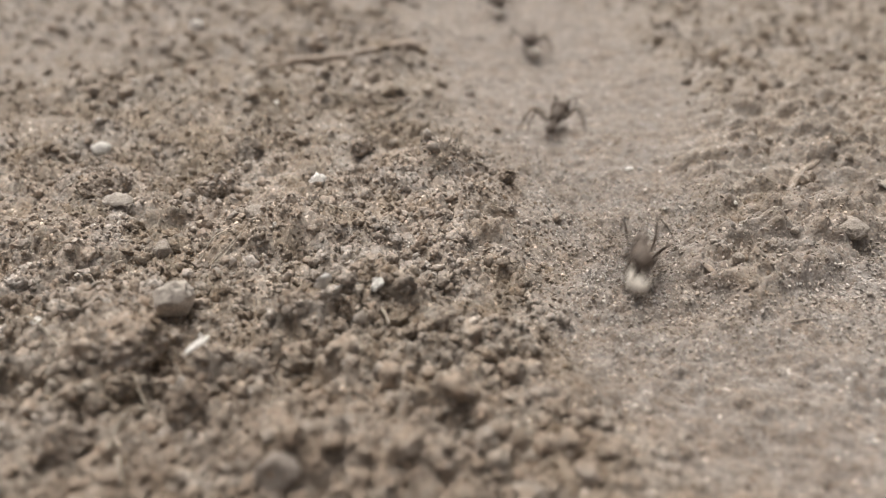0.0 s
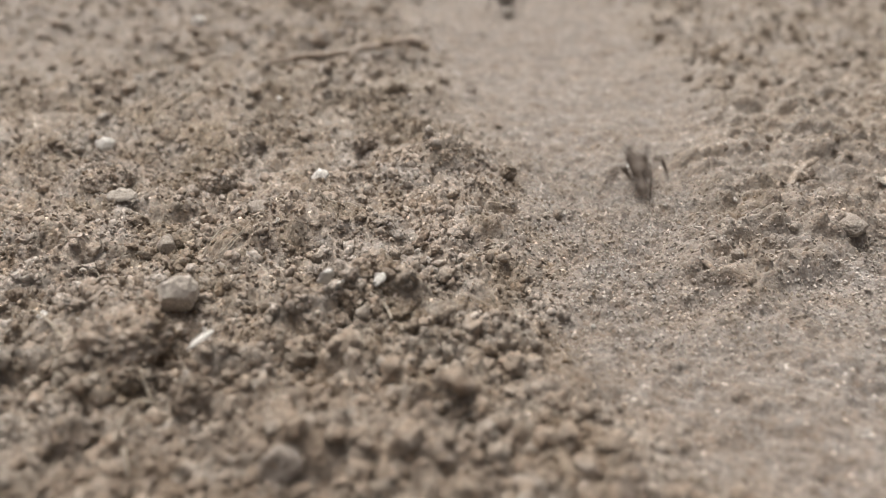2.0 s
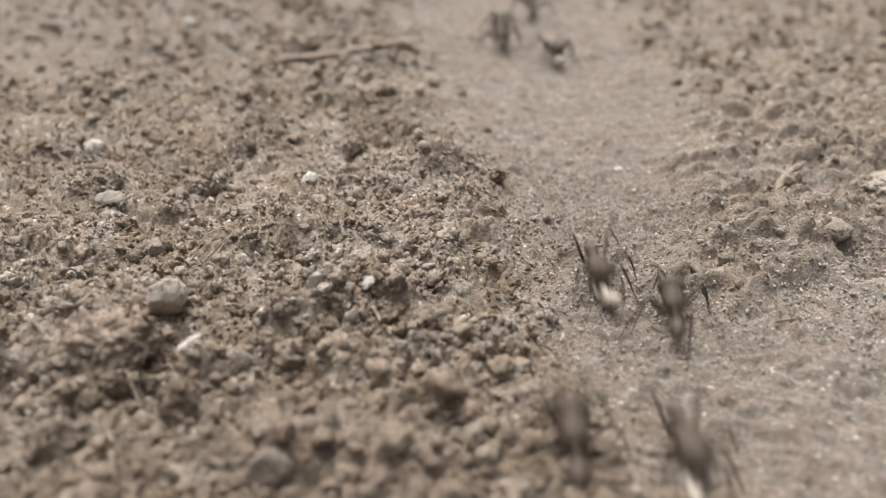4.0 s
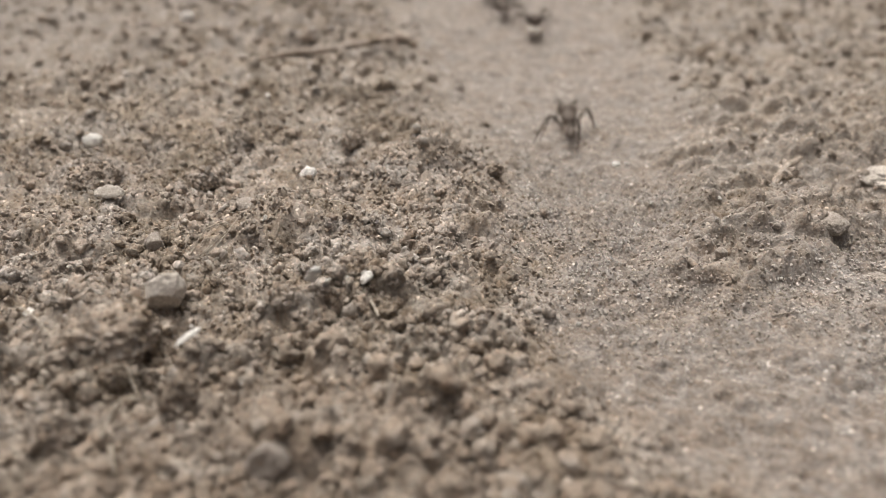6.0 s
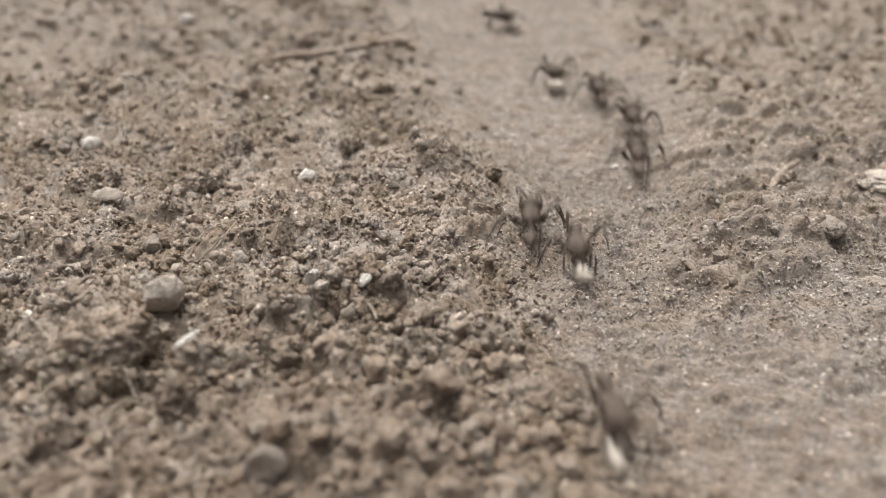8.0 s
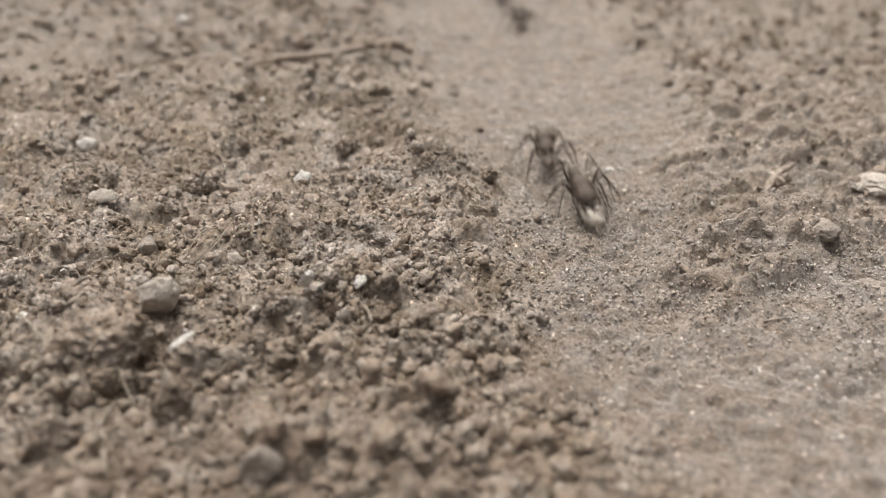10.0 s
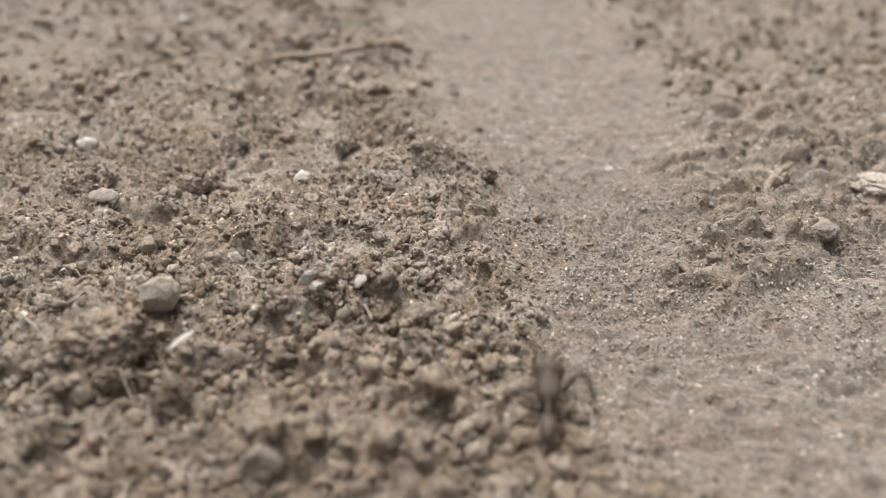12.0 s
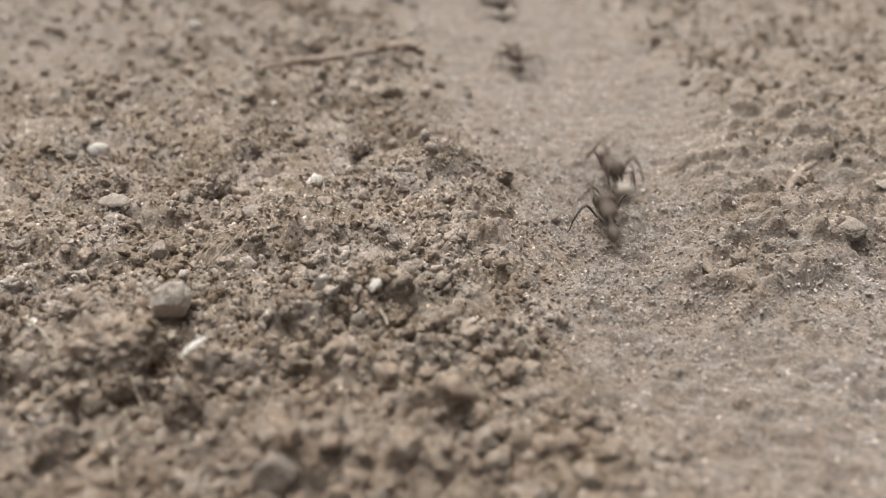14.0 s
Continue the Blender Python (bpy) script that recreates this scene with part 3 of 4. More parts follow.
def flake(length, width, thick, bend, seed):
    """A thin curled scrap, thicker along its middle."""
    rnd = random.Random(seed)
    bm = bmesh.new()
    rows = []
    for i in range(9):
        u = i / 8
        w = width * (0.25 + 0.75 * math.sin(math.pi * min(max(u, 0.06), 0.94)) ** 0.6) * rnd.uniform(0.7, 1.15)
        top, low = [], []
        for j in range(5):
            v = j / 4 - 0.5
            p = Vector(((u - 0.5) * length, v * w, bend * math.sin(math.pi * u) + rnd.uniform(-0.04, 0.04)))
            t = thick * (1 - 3 * v * v)
            top.append(bm.verts.new((p + Vector((0, 0, t))) * MM))
            low.append(bm.verts.new((p - Vector((0, 0, t))) * MM))
        rows.append((top, low))
    for (a, b), (c, d) in zip(rows, rows[1:]):
        for j in range(4):
            bm.faces.new((a[j], c[j], c[j + 1], a[j + 1]))
            bm.faces.new((b[j], b[j + 1], d[j + 1], d[j]))
        bm.faces.new((a[0], b[0], d[0], c[0]))
        bm.faces.new((a[4], c[4], d[4], b[4]))
    for a, b in (rows[0], rows[-1]):
        for j in range(4):
            bm.faces.new((a[j], a[j + 1], b[j + 1], b[j]))
    bmesh.ops.recalc_face_normals(bm, faces=bm.faces)
    return bm


lay("wood_splinter", flake(3.6, 0.9, 0.22, 0.2, 3), WHITE, -27.4, 67.6, 1.9, "bleached wood splinter lying on soil", "splinter", (12, -6, 54), "", heights)
lay("bark_flake", flake(4.4, 2.6, 0.16, 0.3, 4), FLAKE, -49.4, 104.4, 0.7, "pale flat bark flake on crumbled soil", "bark flake", (22, 4, 8), "", heights)
lay("bark_flake", flake(2.8, 2.2, 0.25, 0.4, 5), WHITE, -20.0, 111.4, 1.0, "small pale flake standing on edge in soil", "bark flake", (48, -10, 30), "", heights)
lay("wood_splinter", flake(3.2, 0.8, 0.25, 0.1, 6), ROOT, 3.1, 72.6, 0.5, "dull brown wood splinter on soil", "splinter", (0, -8, 42), "", heights)
lay("wood_splinter", flake(1.8, 0.5, 0.18, 0.1, 7), FLAKE, -51.8, 72.4, 0.5, "bleached wood splinter lying on soil", "splinter", (0, -10, 60), "", heights)
lay("bark_flake", flake(2.4, 1.8, 0.3, 0.2, 8), PEBBLE, -9.9, 74.6, 1.1, "brown bark flake standing in the soil", "bark flake", (62, 20, 60), "", heights)
lay("wood_splinter", tube([(-1.9, -0.2, 0), (0, 0.1, 0.1), (1.9, 0.3, 0)], [0.1, 0.16, 0.06], 6), TWIG, 45.6, 78.4, 0.15, "thin dark plant splinter on smooth soil", "splinter", (0, 0, 4), "", heights)


def fibre(x, y, points, thick, label):
    """A dry rootlet from the ground at x, y; points are offsets in millimetres."""
    pts = spline(points, 6)
    bm = tube(pts, [thick * (1 - 0.55 * k / len(pts)) for k in range(len(pts))], 6)
    return lay("rootlet", bm, ROOT, x, y, 0.7, label, "rootlet", group="dry rootlets", ground=heights)


strand("rootlet", [(-7.6, 76.8, 2.4), (-7.2, 75.8, 2.3), (-6.8, 74.8, 1.7), (-6.3, 73.4, 0.9)], 0.0, [0.22, 0.24, 0.2, 0.16], ROOT, "dry pale rootlet hanging over a soil ridge", "rootlet", 6, "dry rootlets")
for label, thick, places_on in [
        ("thin dry rootlet on crumbled soil", 0.2, [(-51.6, 77.0, 0.2), (-49.4, 74.4, 0.7), (-46.4, 71.6, 0.7), (-42.6, 68.0, 0.4)]),
        ("curved dry rootlet standing out of the soil", 0.28, [(-33.4, 55.2, 0.2), (-33.0, 57.0, 1.4), (-31.8, 58.8, 1.7), (-29.4, 59.6, 1.0)]),
        ("dry pale rootlet on crumbled soil", 0.26, [(-32.0, 54.0, 0.4), (-31.2, 52.6, 1.1), (-30.6, 51.2, 1.0), (-30.0, 49.8, 0.4)]),
        ("dry pale rootlet on crumbled soil", 0.22, [(-33.4, 64.4, 0.4), (-33.0, 63.4, 1.0), (-32.2, 62.4, 1.0), (-31.8, 61.6, 0.5)]),
        ("fine rootlet among soil crumbs", 0.1, [(-31.0, 86.6, 0.2), (-29.4, 89.6, 0.6), (-27.6, 92.8, 0.4)]),
        ("fine rootlet among soil crumbs", 0.1, [(-29.6, 86.4, 0.2), (-28.4, 89.4, 0.6), (-26.8, 92.2, 0.4)]),
        ("fine rootlet among soil crumbs", 0.1, [(-32.6, 87.6, 0.2), (-31.0, 90.4, 0.5), (-29.4, 93.4, 0.3)])]:
    strand("rootlet", places_on, 0.8, [thick, thick, 0.8 * thick, 0.5 * thick], ROOT, label, "rootlet", 6, "dry rootlets")
fibre(3.0, 119.6, [(-0.2, 0.0, -0.3), (0, 0.2, 1.0), (0.5, 0.6, 2.4)], 0.16, "short rootlet standing up from the soil")
fibre(-14.0, 100.5, [(-1.6, 0.6, 0.1), (0, 0, 0.6), (1.6, -0.5, 0.1)], 0.12, "fine rootlet among soil crumbs")
fibre(8.0, 102.0, [(-1.4, 0.8, 0.1), (0, 0, 0.4), (1.8, -0.8, 0.0)], 0.11, "fine rootlet among soil crumbs")
fibre(-1.0, 118.4, [(0.4, 0, -0.3), (0.1, 0.3, 0.9), (-0.9, 0.8, 1.8)], 0.13, "short rootlet standing up from the soil")
fibre(1.2, 121.0, [(0, 0, -0.3), (0.3, 0, 1.2), (0.2, 0.4, 2.2)], 0.13, "short rootlet standing up from the soil")
fibre(-3.4, 103.0, [(-1.0, 0.6, 0), (0.2, 0.2, 0.8), (1.5, -0.9, 0.2)], 0.12, "fine rootlet among soil crumbs")
fibre(-46.0, 84.0, [(-1.6, 0.6, 0), (0, 0.2, 0.9), (1.2, -1.2, 0.4)], 0.13, "thin dry rootlet on crumbled soil")
# The long low soil ridge on the far side, built as a half-sunk strand.
strand("twig", [(-40.5, 159.0, 0), (-33.4, 169.0, 0.5), (-23.6, 172.6, 0.9), (-13.6, 177.0, 1.0), (-7.6, 180.2, 0.8), (-4.0, 181.4, 0)],-0.2, [0.3, 0.7, 0.8, 1.1, 1.2, 0.4], CLOD, "long low ridge of caked soil", "twig", 9)


# ---- larger crumbs, each lying by itself ----
def loose_clods():
    rnd = random.Random(21)
    kinds = [boulder((1, rnd.uniform(0.75, 1), rnd.uniform(0.65, 0.9)), 200 + k, 0.5, 3, 3, 0.45) for k in range(8)]
    meshes = []
    for bm in kinds:
        ob = part("soil_crumb", bm, CLOD)
        meshes.append(ob.data)
        bpy.data.objects.remove(ob)
    made = 0
    while made < 290:
        cy = 46 + 170 * rnd.random() ** 2.2
        cx = rnd.uniform(-1, 1) * (10 + 0.56 * math.hypot(cy, 62))
        heap, bank = crumbly(np.array([cx]), np.array([cy]))
        if rnd.random() > max(heap[0] ** 2, 0.2 * bank[0] ** 2):
            continue
        r = rnd.uniform(0.55, 1.0) + 0.8 * rnd.random() ** 3
        r *= 1 + 0.25 * min(max((76 - cy) / 16, 0), 1)
        ob = new("soil_crumb", rnd.choice(meshes))
        ob.matrix_basis = pose(cx * MM, cy * MM, heights(cx, cy) + 0.25 * r * MM, rnd.uniform(-40, 40), rnd.uniform(-40, 40), rnd.uniform(0, 360)) @ Matrix.Scale(r, 4)
        tagged(ob, "rough brown soil crumb lying loose", "soil crumb", "loose soil crumbs")
        made += 1


loose_clods()


# ---- ants ----
HIPS = {"front": (0.62, 1.9, 2.7), "middle": (0.72, 0.5, 2.6), "hind": (0.66, -0.8, 2.6)}
REACH = {"front": [(0, 0, 0), (0.9, 0.6, 0.0), (2.2, 2.1, 1.9), (2.9, 3.4, -0.3), (3.2, 4.1, -2.2), (3.5, 4.9, -2.6)],
         "middle": [(0, 0, 0), (1.0, 0.0, 0.1), (2.8, 0.1, 2.0), (4.4, -0.1, -0.1), (5.0, -0.2, -2.1), (5.7, -0.2, -2.6)],
         "hind": [(0, 0, 0), (0.9, -0.7, 0.2), (2.2, -2.8, 2.5), (3.1, -4.7, 0.1), (3.6, -5.8, -2.0), (4.0, -6.7, -2.6)]}
LEG_GIRTH = [0.23, 0.17, 0.21, 0.13, 0.085, 0.05]
STRIDE, LIFT = 30.0, 16.0
BODY_SCALE, BODY_SHIFT = 1.0, 1.5  # the ant stands over its origin between head and thorax


def leg_pose(which, side, swing=0.0, lift=0.0):
    hx, hy, hz = HIPS[which]
    return pose(side * hx * BODY_SCALE * MM, (hy - BODY_SHIFT) * BODY_SCALE * MM, hz * BODY_SCALE * MM, 0, -side * lift, side * swing)


def build_ant():
    ant = new("ant")
    head = ball((0, 3.6, 3.65), (1.85, 1.6, 1.4), (-18, 0, 0), 24, lambda p: (p.x * (1.0 - 0.22 * max(p.y, 0)), p.y - 0.12 * max(0, -p.y) * (1 - abs(p.x)) * 2, p.z * (1 - 0.15 * p.y)))
    head = part("head", head, BODY, ant)
    for side in (-1, 1):
        part("eye", ball((side * 1.5, 4.75, 4.3), (0.2, 0.26, 0.24), (0, 0, 0), 10), LIMB, head)
        part("mandible", tube(spline([(side * 0.6, 5.3, 3.1), (side * 0.8, 6.0, 2.8), (side * 0.35, 6.6, 2.6), (side * 0.02, 6.75, 2.5)], 3), [0.32, 0.3, 0.28, 0.24, 0.2, 0.18, 0.15, 0.12, 0.08, 0.05], 7), LIMB, head)
        part("antenna", tube(spline([(side * 0.45, 5.3, 3.9), (side * 1.3, 5.9, 4.6), (side * 2.0, 6.4, 4.8), (side * 2.15, 7.3, 4.0), (side * 2.0, 8.4, 3.1)], 3), [0.16] * 7 + [0.14, 0.15, 0.16, 0.16, 0.15, 0.1], 6), LIMB, head)
    part("thorax", ball((0, 0.95, 3.35), (1.6, 2.1, 1.42), (4, 0, 0), 22, lambda p: (p.x * (0.85 + 0.3 * max(p.y, 0)), p.y, p.z * (0.85 + 0.3 * max(p.y, 0) - 0.18 * math.exp(-((p.y + 0.1) / 0.16) ** 2)))), BODY, ant)
    waist = part("petiole", ball((0, -1.65, 3.0), (0.42, 0.55, 0.62), (0, 0, 0), 12), BODY, ant)
    part("postpetiole", ball((0, -2.35, 2.9), (0.46, 0.45, 0.55), (0, 0, 0), 12), BODY, waist)
    gaster = part("gaster", ball((0, -3.9, 2.4), (1.0, 1.4, 1.0), (14, 0, 0), 24, lambda p: (p.x * (1 - 0.25 * max(0, -p.y) ** 2), p.y, p.z * (1 - 0.2 * max(0, -p.y) ** 2))), GASTER, ant)
    for k, (cy, cz, r) in enumerate([(-3.4, 2.56, 0.92), (-4.15, 2.36, 0.96), (-4.8, 2.2, 0.7)]):
        part("gaster_plate", ball((0, cy, cz), (r * 1.0, 0.5, r * 0.97), (14, 0, 0), 18), BODY, gaster)
    for which in HIPS:
        for side in (-1, 1):
            pts = [(side * a, b, c) for a, b, c in REACH[which]]
            bm = tube(spline(pts, 3), [LEG_GIRTH[k // 3] + (LEG_GIRTH[min(k // 3 + 1, 5)] - LEG_GIRTH[k // 3]) * (k % 3) / 3 for k in range(16)], 7)
            leg = part(which + "_leg", bm, LIMB, ant)
            leg.matrix_basis = leg_pose(which, side)
            leg["side"] = side
    small = Matrix.Scale(BODY_SCALE, 4)
    for ob in ant.children_recursive:
        ob.data.transform(small if "side" in ob else small @ Matrix.Translation((0, -BODY_SHIFT * MM, 0)))
    return tagged(ant, "dark brown army ant with long legs on the trail", "ant", "ants on the trail")


def build_brood():
    """A pale grub, bent, thick and ringed."""
    bm = bmesh.new()
    pts = spline([(-0.5, -3.0, 0.6), (0.1, -1.6, 0.05), (0.3, 0.2, -0.1), (0.1, 1.9, 0.2), (-0.6, 2.9, 0.7)], 5)
    n = len(pts)
    tube(pts, [(0.34 + 0.68 * math.sin(math.pi * (0.1 + 0.82 * k / (n - 1)))) * (1 + 0.05 * (k % 2)) for k in range(n)], 14, bm)
    return tagged(part("ant_brood", bm, BROOD), "creamy white ant grub carried in an ant's jaws", "ant grub", "carried grubs")


def column(first, count):
    return [first] + [copy_thing(first, pose(0, 0, 0)) for _ in range(count - 1)]


ANTS, GRUBS = column(build_ant(), 49), column(build_brood(), 21)


def heading(rows, i):
    a, b = rows[max(i - 2, 0)], rows[min(i + 2, len(rows) - 1)]
    return math.degrees(math.atan2(-(b[1] - a[1]), b[2] - a[2]))


def ant_walks(loaded, seen):
    """Keys one ant along its way, in seconds and millimetres: it comes up the trail before and goes on down it after."""
    speed = 150.0
    t0, x0, y0 = seen[0]
    t1, x1, y1 = seen[-1]
    way = 1 if y1 > y0 else -1
    begin, end = (14.0, 22.0) if way < 0 else (22.0, 14.0)
    rows = list(seen)
    if t0 > 0:
        lead = min(t0, 0.5)
        rows.insert(0, (t0 - lead, x0 + 0.4 * (begin - x0), y0 - way * speed * lead))
        if t0 > 0.5:
            rows.insert(0, (0.0, begin, y0 - way * speed * t0))
    if t1 < 14.0:
        tail = min(14.0 - t1, 0.5)
        rows.append((t1 + tail, x1 + 0.4 * (end - x1), y1 + way * speed * tail))
        if 14.0 - t1 > 0.5:
            rows.append((14.0, end, y1 + way * speed * (14.0 - t1)))
    stands = footing(np.array([r[1] for r in rows]), np.array([r[2] for r in rows]))
    poses = []
    for i, (t, x, y) in enumerate(rows):
        turn = heading(rows, i)
        poses.append((t, pose(x * MM, y * MM, (stands[i] + 0.25) * MM, 0, 0, turn)))
    ant, k = ANTS.pop(), len(ANTS)
    if loaded:
        tagged(ant, "dark brown army ant carrying a white grub beneath its body")
        hold = pose((0.5 if k % 2 else -0.5) * MM, 4.3 * MM, 1.7 * MM, 6, 0, 16 if k % 3 else -12)
        walk(GRUBS.pop(), [(t, m @ hold) for t, m in poses])
    walk(ant, poses)
    legs = [c for c in ant.children if "side" in c]
    a, b = max(0.0, t0 - 0.2), min(14.0, t1 + 0.2)
    beats = [round(a * FPS + q) / FPS for q in range(int((b - a) * FPS) + 1)]
    gait = ((STRIDE, 0), (0, 0), (-STRIDE, 0), (0, LIFT))  # set down, under way, pushed off, swung forward
    for leg in legs:
        which, side = leg.name.split("_leg")[0], leg["side"]
        first = (side > 0) == (which != "middle")
        steps = []
        for q, t in enumerate(beats):
            swing, lift = gait[(q + k + 2 * first) % 4]
            steps.append((t, leg_pose(which, side, swing, lift)))
        steps = [(0.0, steps[0][1])] * (beats[0] > 0.04) + steps + [(14.0, steps[-1][1])] * (beats[-1] < 13.96)
        walk(leg, steps)


def motions():
    ant_walks(False, [(0, 22.0, 140.6), (0.1, 26.7, 154.5), (0.2, 31.5, 166.1), (0.3, 35.4, 179.2)])
    ant_walks(True, [(0, 27.0, 89.2), (0.1, 21.4, 76.1), (0.2, 20.9, 60.7), (0.3, 22.2, 52.8)])
    ant_walks(True, [(0, 21.1, 187.1), (0.1, 23.8, 167.4), (0.2, 20.3, 152.9), (0.3, 21.8, 145.9), (0.4, 25.2, 131.9), (0.5, 31.3, 111.7), (0.6, 30.5, 104.0), (0.7, 26.5, 95.9), (0.8, 22.3, 82.6), (0.9, 18.2, 65.6), (1, 16.8, 56.6)])
    ant_walks(True, [(0, 15.0, 219.5), (0.1, 17.7, 203.7), (0.2, 19.8, 194.5), (0.3, 19.3, 189.5), (0.4, 20.2, 177.5), (0.5, 23.8, 144.8), (0.6, 25.2, 131.9), (0.7, 24.5, 123.6), (0.8, 22.9, 109.7), (0.9, 21.4, 92.6), (1, 19.7, 82.0), (1.1, 17.0, 67.2), (1.2, 12.7, 49.4)])
    ant_walks(True, [(0.4, 22.5, 210.4), (0.5, 22.5, 195.8), (0.6, 23.6, 191.9), (0.7, 27.2, 187.0), (0.8, 28.9, 173.2), (0.9, 28.2, 154.7), (1, 28.7, 142.7), (1.1, 26.4, 128.6), (1.2, 23.7, 111.3), (1.3, 22.1, 99.7), (1.4, 20.6, 92.8), (1.5, 19.7, 80.7), (1.6, 20.5, 67.8), (1.7, 19.5, 62.7), (1.8, 18.5, 59.0), (1.9, 16.4, 51.7)])
    ant_walks(False, [(1.5, 26.3, 48.0), (1.6, 25.2, 62.8), (1.7, 29.2, 70.8), (1.8, 32.3, 80.0), (1.9, 32.7, 91.8), (2, 32.3, 116.1), (2.1, 34.8, 125.8), (2.2, 38.0, 138.4), (2.3, 35.8, 152.4), (2.4, 36.1, 171.1), (2.5, 35.4, 190.4), (2.6, 36.4, 217.4)])
    ant_walks(True, [(2, 16.8, 217.7), (2.1, 17.6, 207.7), (2.2, 16.8, 196.0), (2.3, 17.4, 191.2), (2.4, 20.8, 177.7), (2.5, 26.9, 159.7), (2.6, 29.9, 147.1), (2.7, 31.0, 131.3), (2.8, 29.8, 114.4), (2.9, 28.2, 105.9), (3, 28.8, 104.1), (3.1, 22.3, 97.3), (3.2, 19.1, 94.7), (3.3, 17.4, 82.5), (3.4, 15.9, 68.9)])
    ant_walks(True, [(2.4, 19.4, 212.4), (2.5, 20.8, 202.1), (2.6, 22.3, 192.7), (2.7, 23.6, 182.8), (2.8, 28.3, 157.9), (2.9, 29.5, 148.7), (3, 29.7, 130.0), (3.1, 29.6, 113.6), (3.2, 30.7, 106.9), (3.3, 27.8, 94.9), (3.4, 24.7, 83.2)])
    ant_walks(True, [(2.8, 15.9, 207.7), (2.9, 17.4, 196.0), (3, 19.4, 191.9), (3.1, 24.9, 177.4), (3.2, 28.3, 154.4), (3.3, 28.7, 135.5), (3.4, 28.1, 118.8)])
    ant_walks(True, [(3, 17.8, 209.0), (3.1, 19.8, 196.0), (3.2, 24.5, 178.6), (3.3, 27.7, 162.3), (3.4, 29.1, 143.4)])
    ant_walks(True, [(3.1, 16.2, 217.7), (3.2, 17.7, 205.2), (3.3, 19.7, 192.3), (3.4, 22.4, 176.1)])
    ant_walks(False, [(2.2, 10.8, 46.4), (2.3, 12.4, 54.1), (2.4, 14.5, 68.9), (2.5, 17.9, 81.8), (2.6, 20.5, 90.5), (2.7, 21.5, 102.8), (2.8, 21.0, 116.7), (2.9, 19.8, 126.0), (3, 20.6, 136.3), (3.1, 20.3, 158.4), (3.2, 19.0, 176.8), (3.3, 17.3, 198.2)])
    ant_walks(False, [(2.4, 8.2, 45.6), (2.5, 9.1, 49.5), (2.6, 11.2, 55.2), (2.7, 14.9, 68.2), (2.8, 17.7, 85.0), (2.9, 20.6, 95.3), (3, 19.8, 104.9), (3.1, 17.9, 120.1), (3.2, 20.4, 135.7), (3.3, 20.7, 154.6)])
    ant_walks(False, [(2.5, 31.0, 41.0), (2.6, 32.5, 53.3), (2.7, 33.2, 63.9), (2.8, 30.5, 78.3), (2.9, 30.7, 86.6), (3, 30.1, 92.5), (3.1, 30.5, 97.4), (3.2, 34.5, 99.4), (3.3, 33.8, 110.8), (3.4, 34.9, 124.1)])
    ant_walks(False, [(2.7, 12.9, 46.1), (2.8, 14.2, 52.9), (2.9, 16.7, 62.2), (3, 18.5, 75.3), (3.1, 20.4, 87.7), (3.2, 17.8, 85.5), (3.3, 18.1, 95.8), (3.4, 19.0, 111.5)])
    ant_walks(False, [(2.9, 11.2, 47.3), (3, 12.7, 54.2), (3.1, 14.9, 68.7), (3.2, 17.0, 77.5), (3.3, 18.0, 86.8), (3.4, 17.7, 98.6)])
    ant_walks(False, [(5.2, 15.3, 97.1), (5.3, 16.2, 117.1), (5.4, 17.5, 139.9), (5.5, 19.2, 154.0), (5.6, 19.6, 162.2), (5.7, 19.4, 177.1), (5.8, 16.8, 194.2), (5.9, 15.8, 213.3)])
    ant_walks(False, [(5.2, 18.7, 85.9), (5.3, 21.7, 102.7), (5.4, 20.9, 123.2), (5.5, 21.9, 133.6), (5.6, 22.1, 143.9), (5.7, 22.6, 155.8), (5.8, 22.6, 174.6), (5.9, 22.6, 191.3), (6, 18.5, 209.0)])
    ant_walks(False, [(5.2, 11.4, 54.4), (5.3, 13.6, 66.5), (5.4, 16.3, 81.5), (5.5, 19.2, 89.1), (5.6, 20.1, 94.3), (5.7, 21.0, 106.4), (5.8, 24.1, 118.2), (5.9, 24.6, 125.0), (6, 25.5, 135.6), (6.1, 27.3, 151.3), (6.2, 26.2, 166.6), (6.3, 25.3, 187.7), (6.4, 25.2, 215.2)])
    ant_walks(True, [(5.8, 21.2, 213.9), (5.9, 22.5, 203.2), (6, 25.3, 195.4), (6.1, 20.5, 188.8), (6.2, 20.7, 175.0), (6.3, 18.2, 160.8), (6.4, 17.9, 144.4), (6.5, 18.9, 135.0), (6.6, 25.1, 120.8), (6.7, 25.4, 108.6), (6.8, 22.8, 101.0), (6.9, 22.2, 97.7), (7, 22.8, 91.1), (7.1, 20.6, 80.8), (7.2, 16.0, 70.1), (7.3, 14.4, 56.6), (7.4, 12.6, 46.5)])
    ant_walks(True, [(6.1, 18.5, 209.2), (6.2, 19.7, 195.9), (6.3, 22.0, 188.7), (6.4, 21.1, 178.0), (6.5, 20.0, 162.7), (6.6, 19.1, 145.0), (6.7, 21.0, 132.3), (6.8, 24.7, 123.9), (6.9, 27.2, 109.9), (7, 25.6, 107.0), (7.1, 21.8, 99.3), (7.2, 19.1, 88.1), (7.3, 18.9, 72.4), (7.4, 14.3, 63.8), (7.5, 13.4, 57.2), (7.6, 10.6, 48.4)])
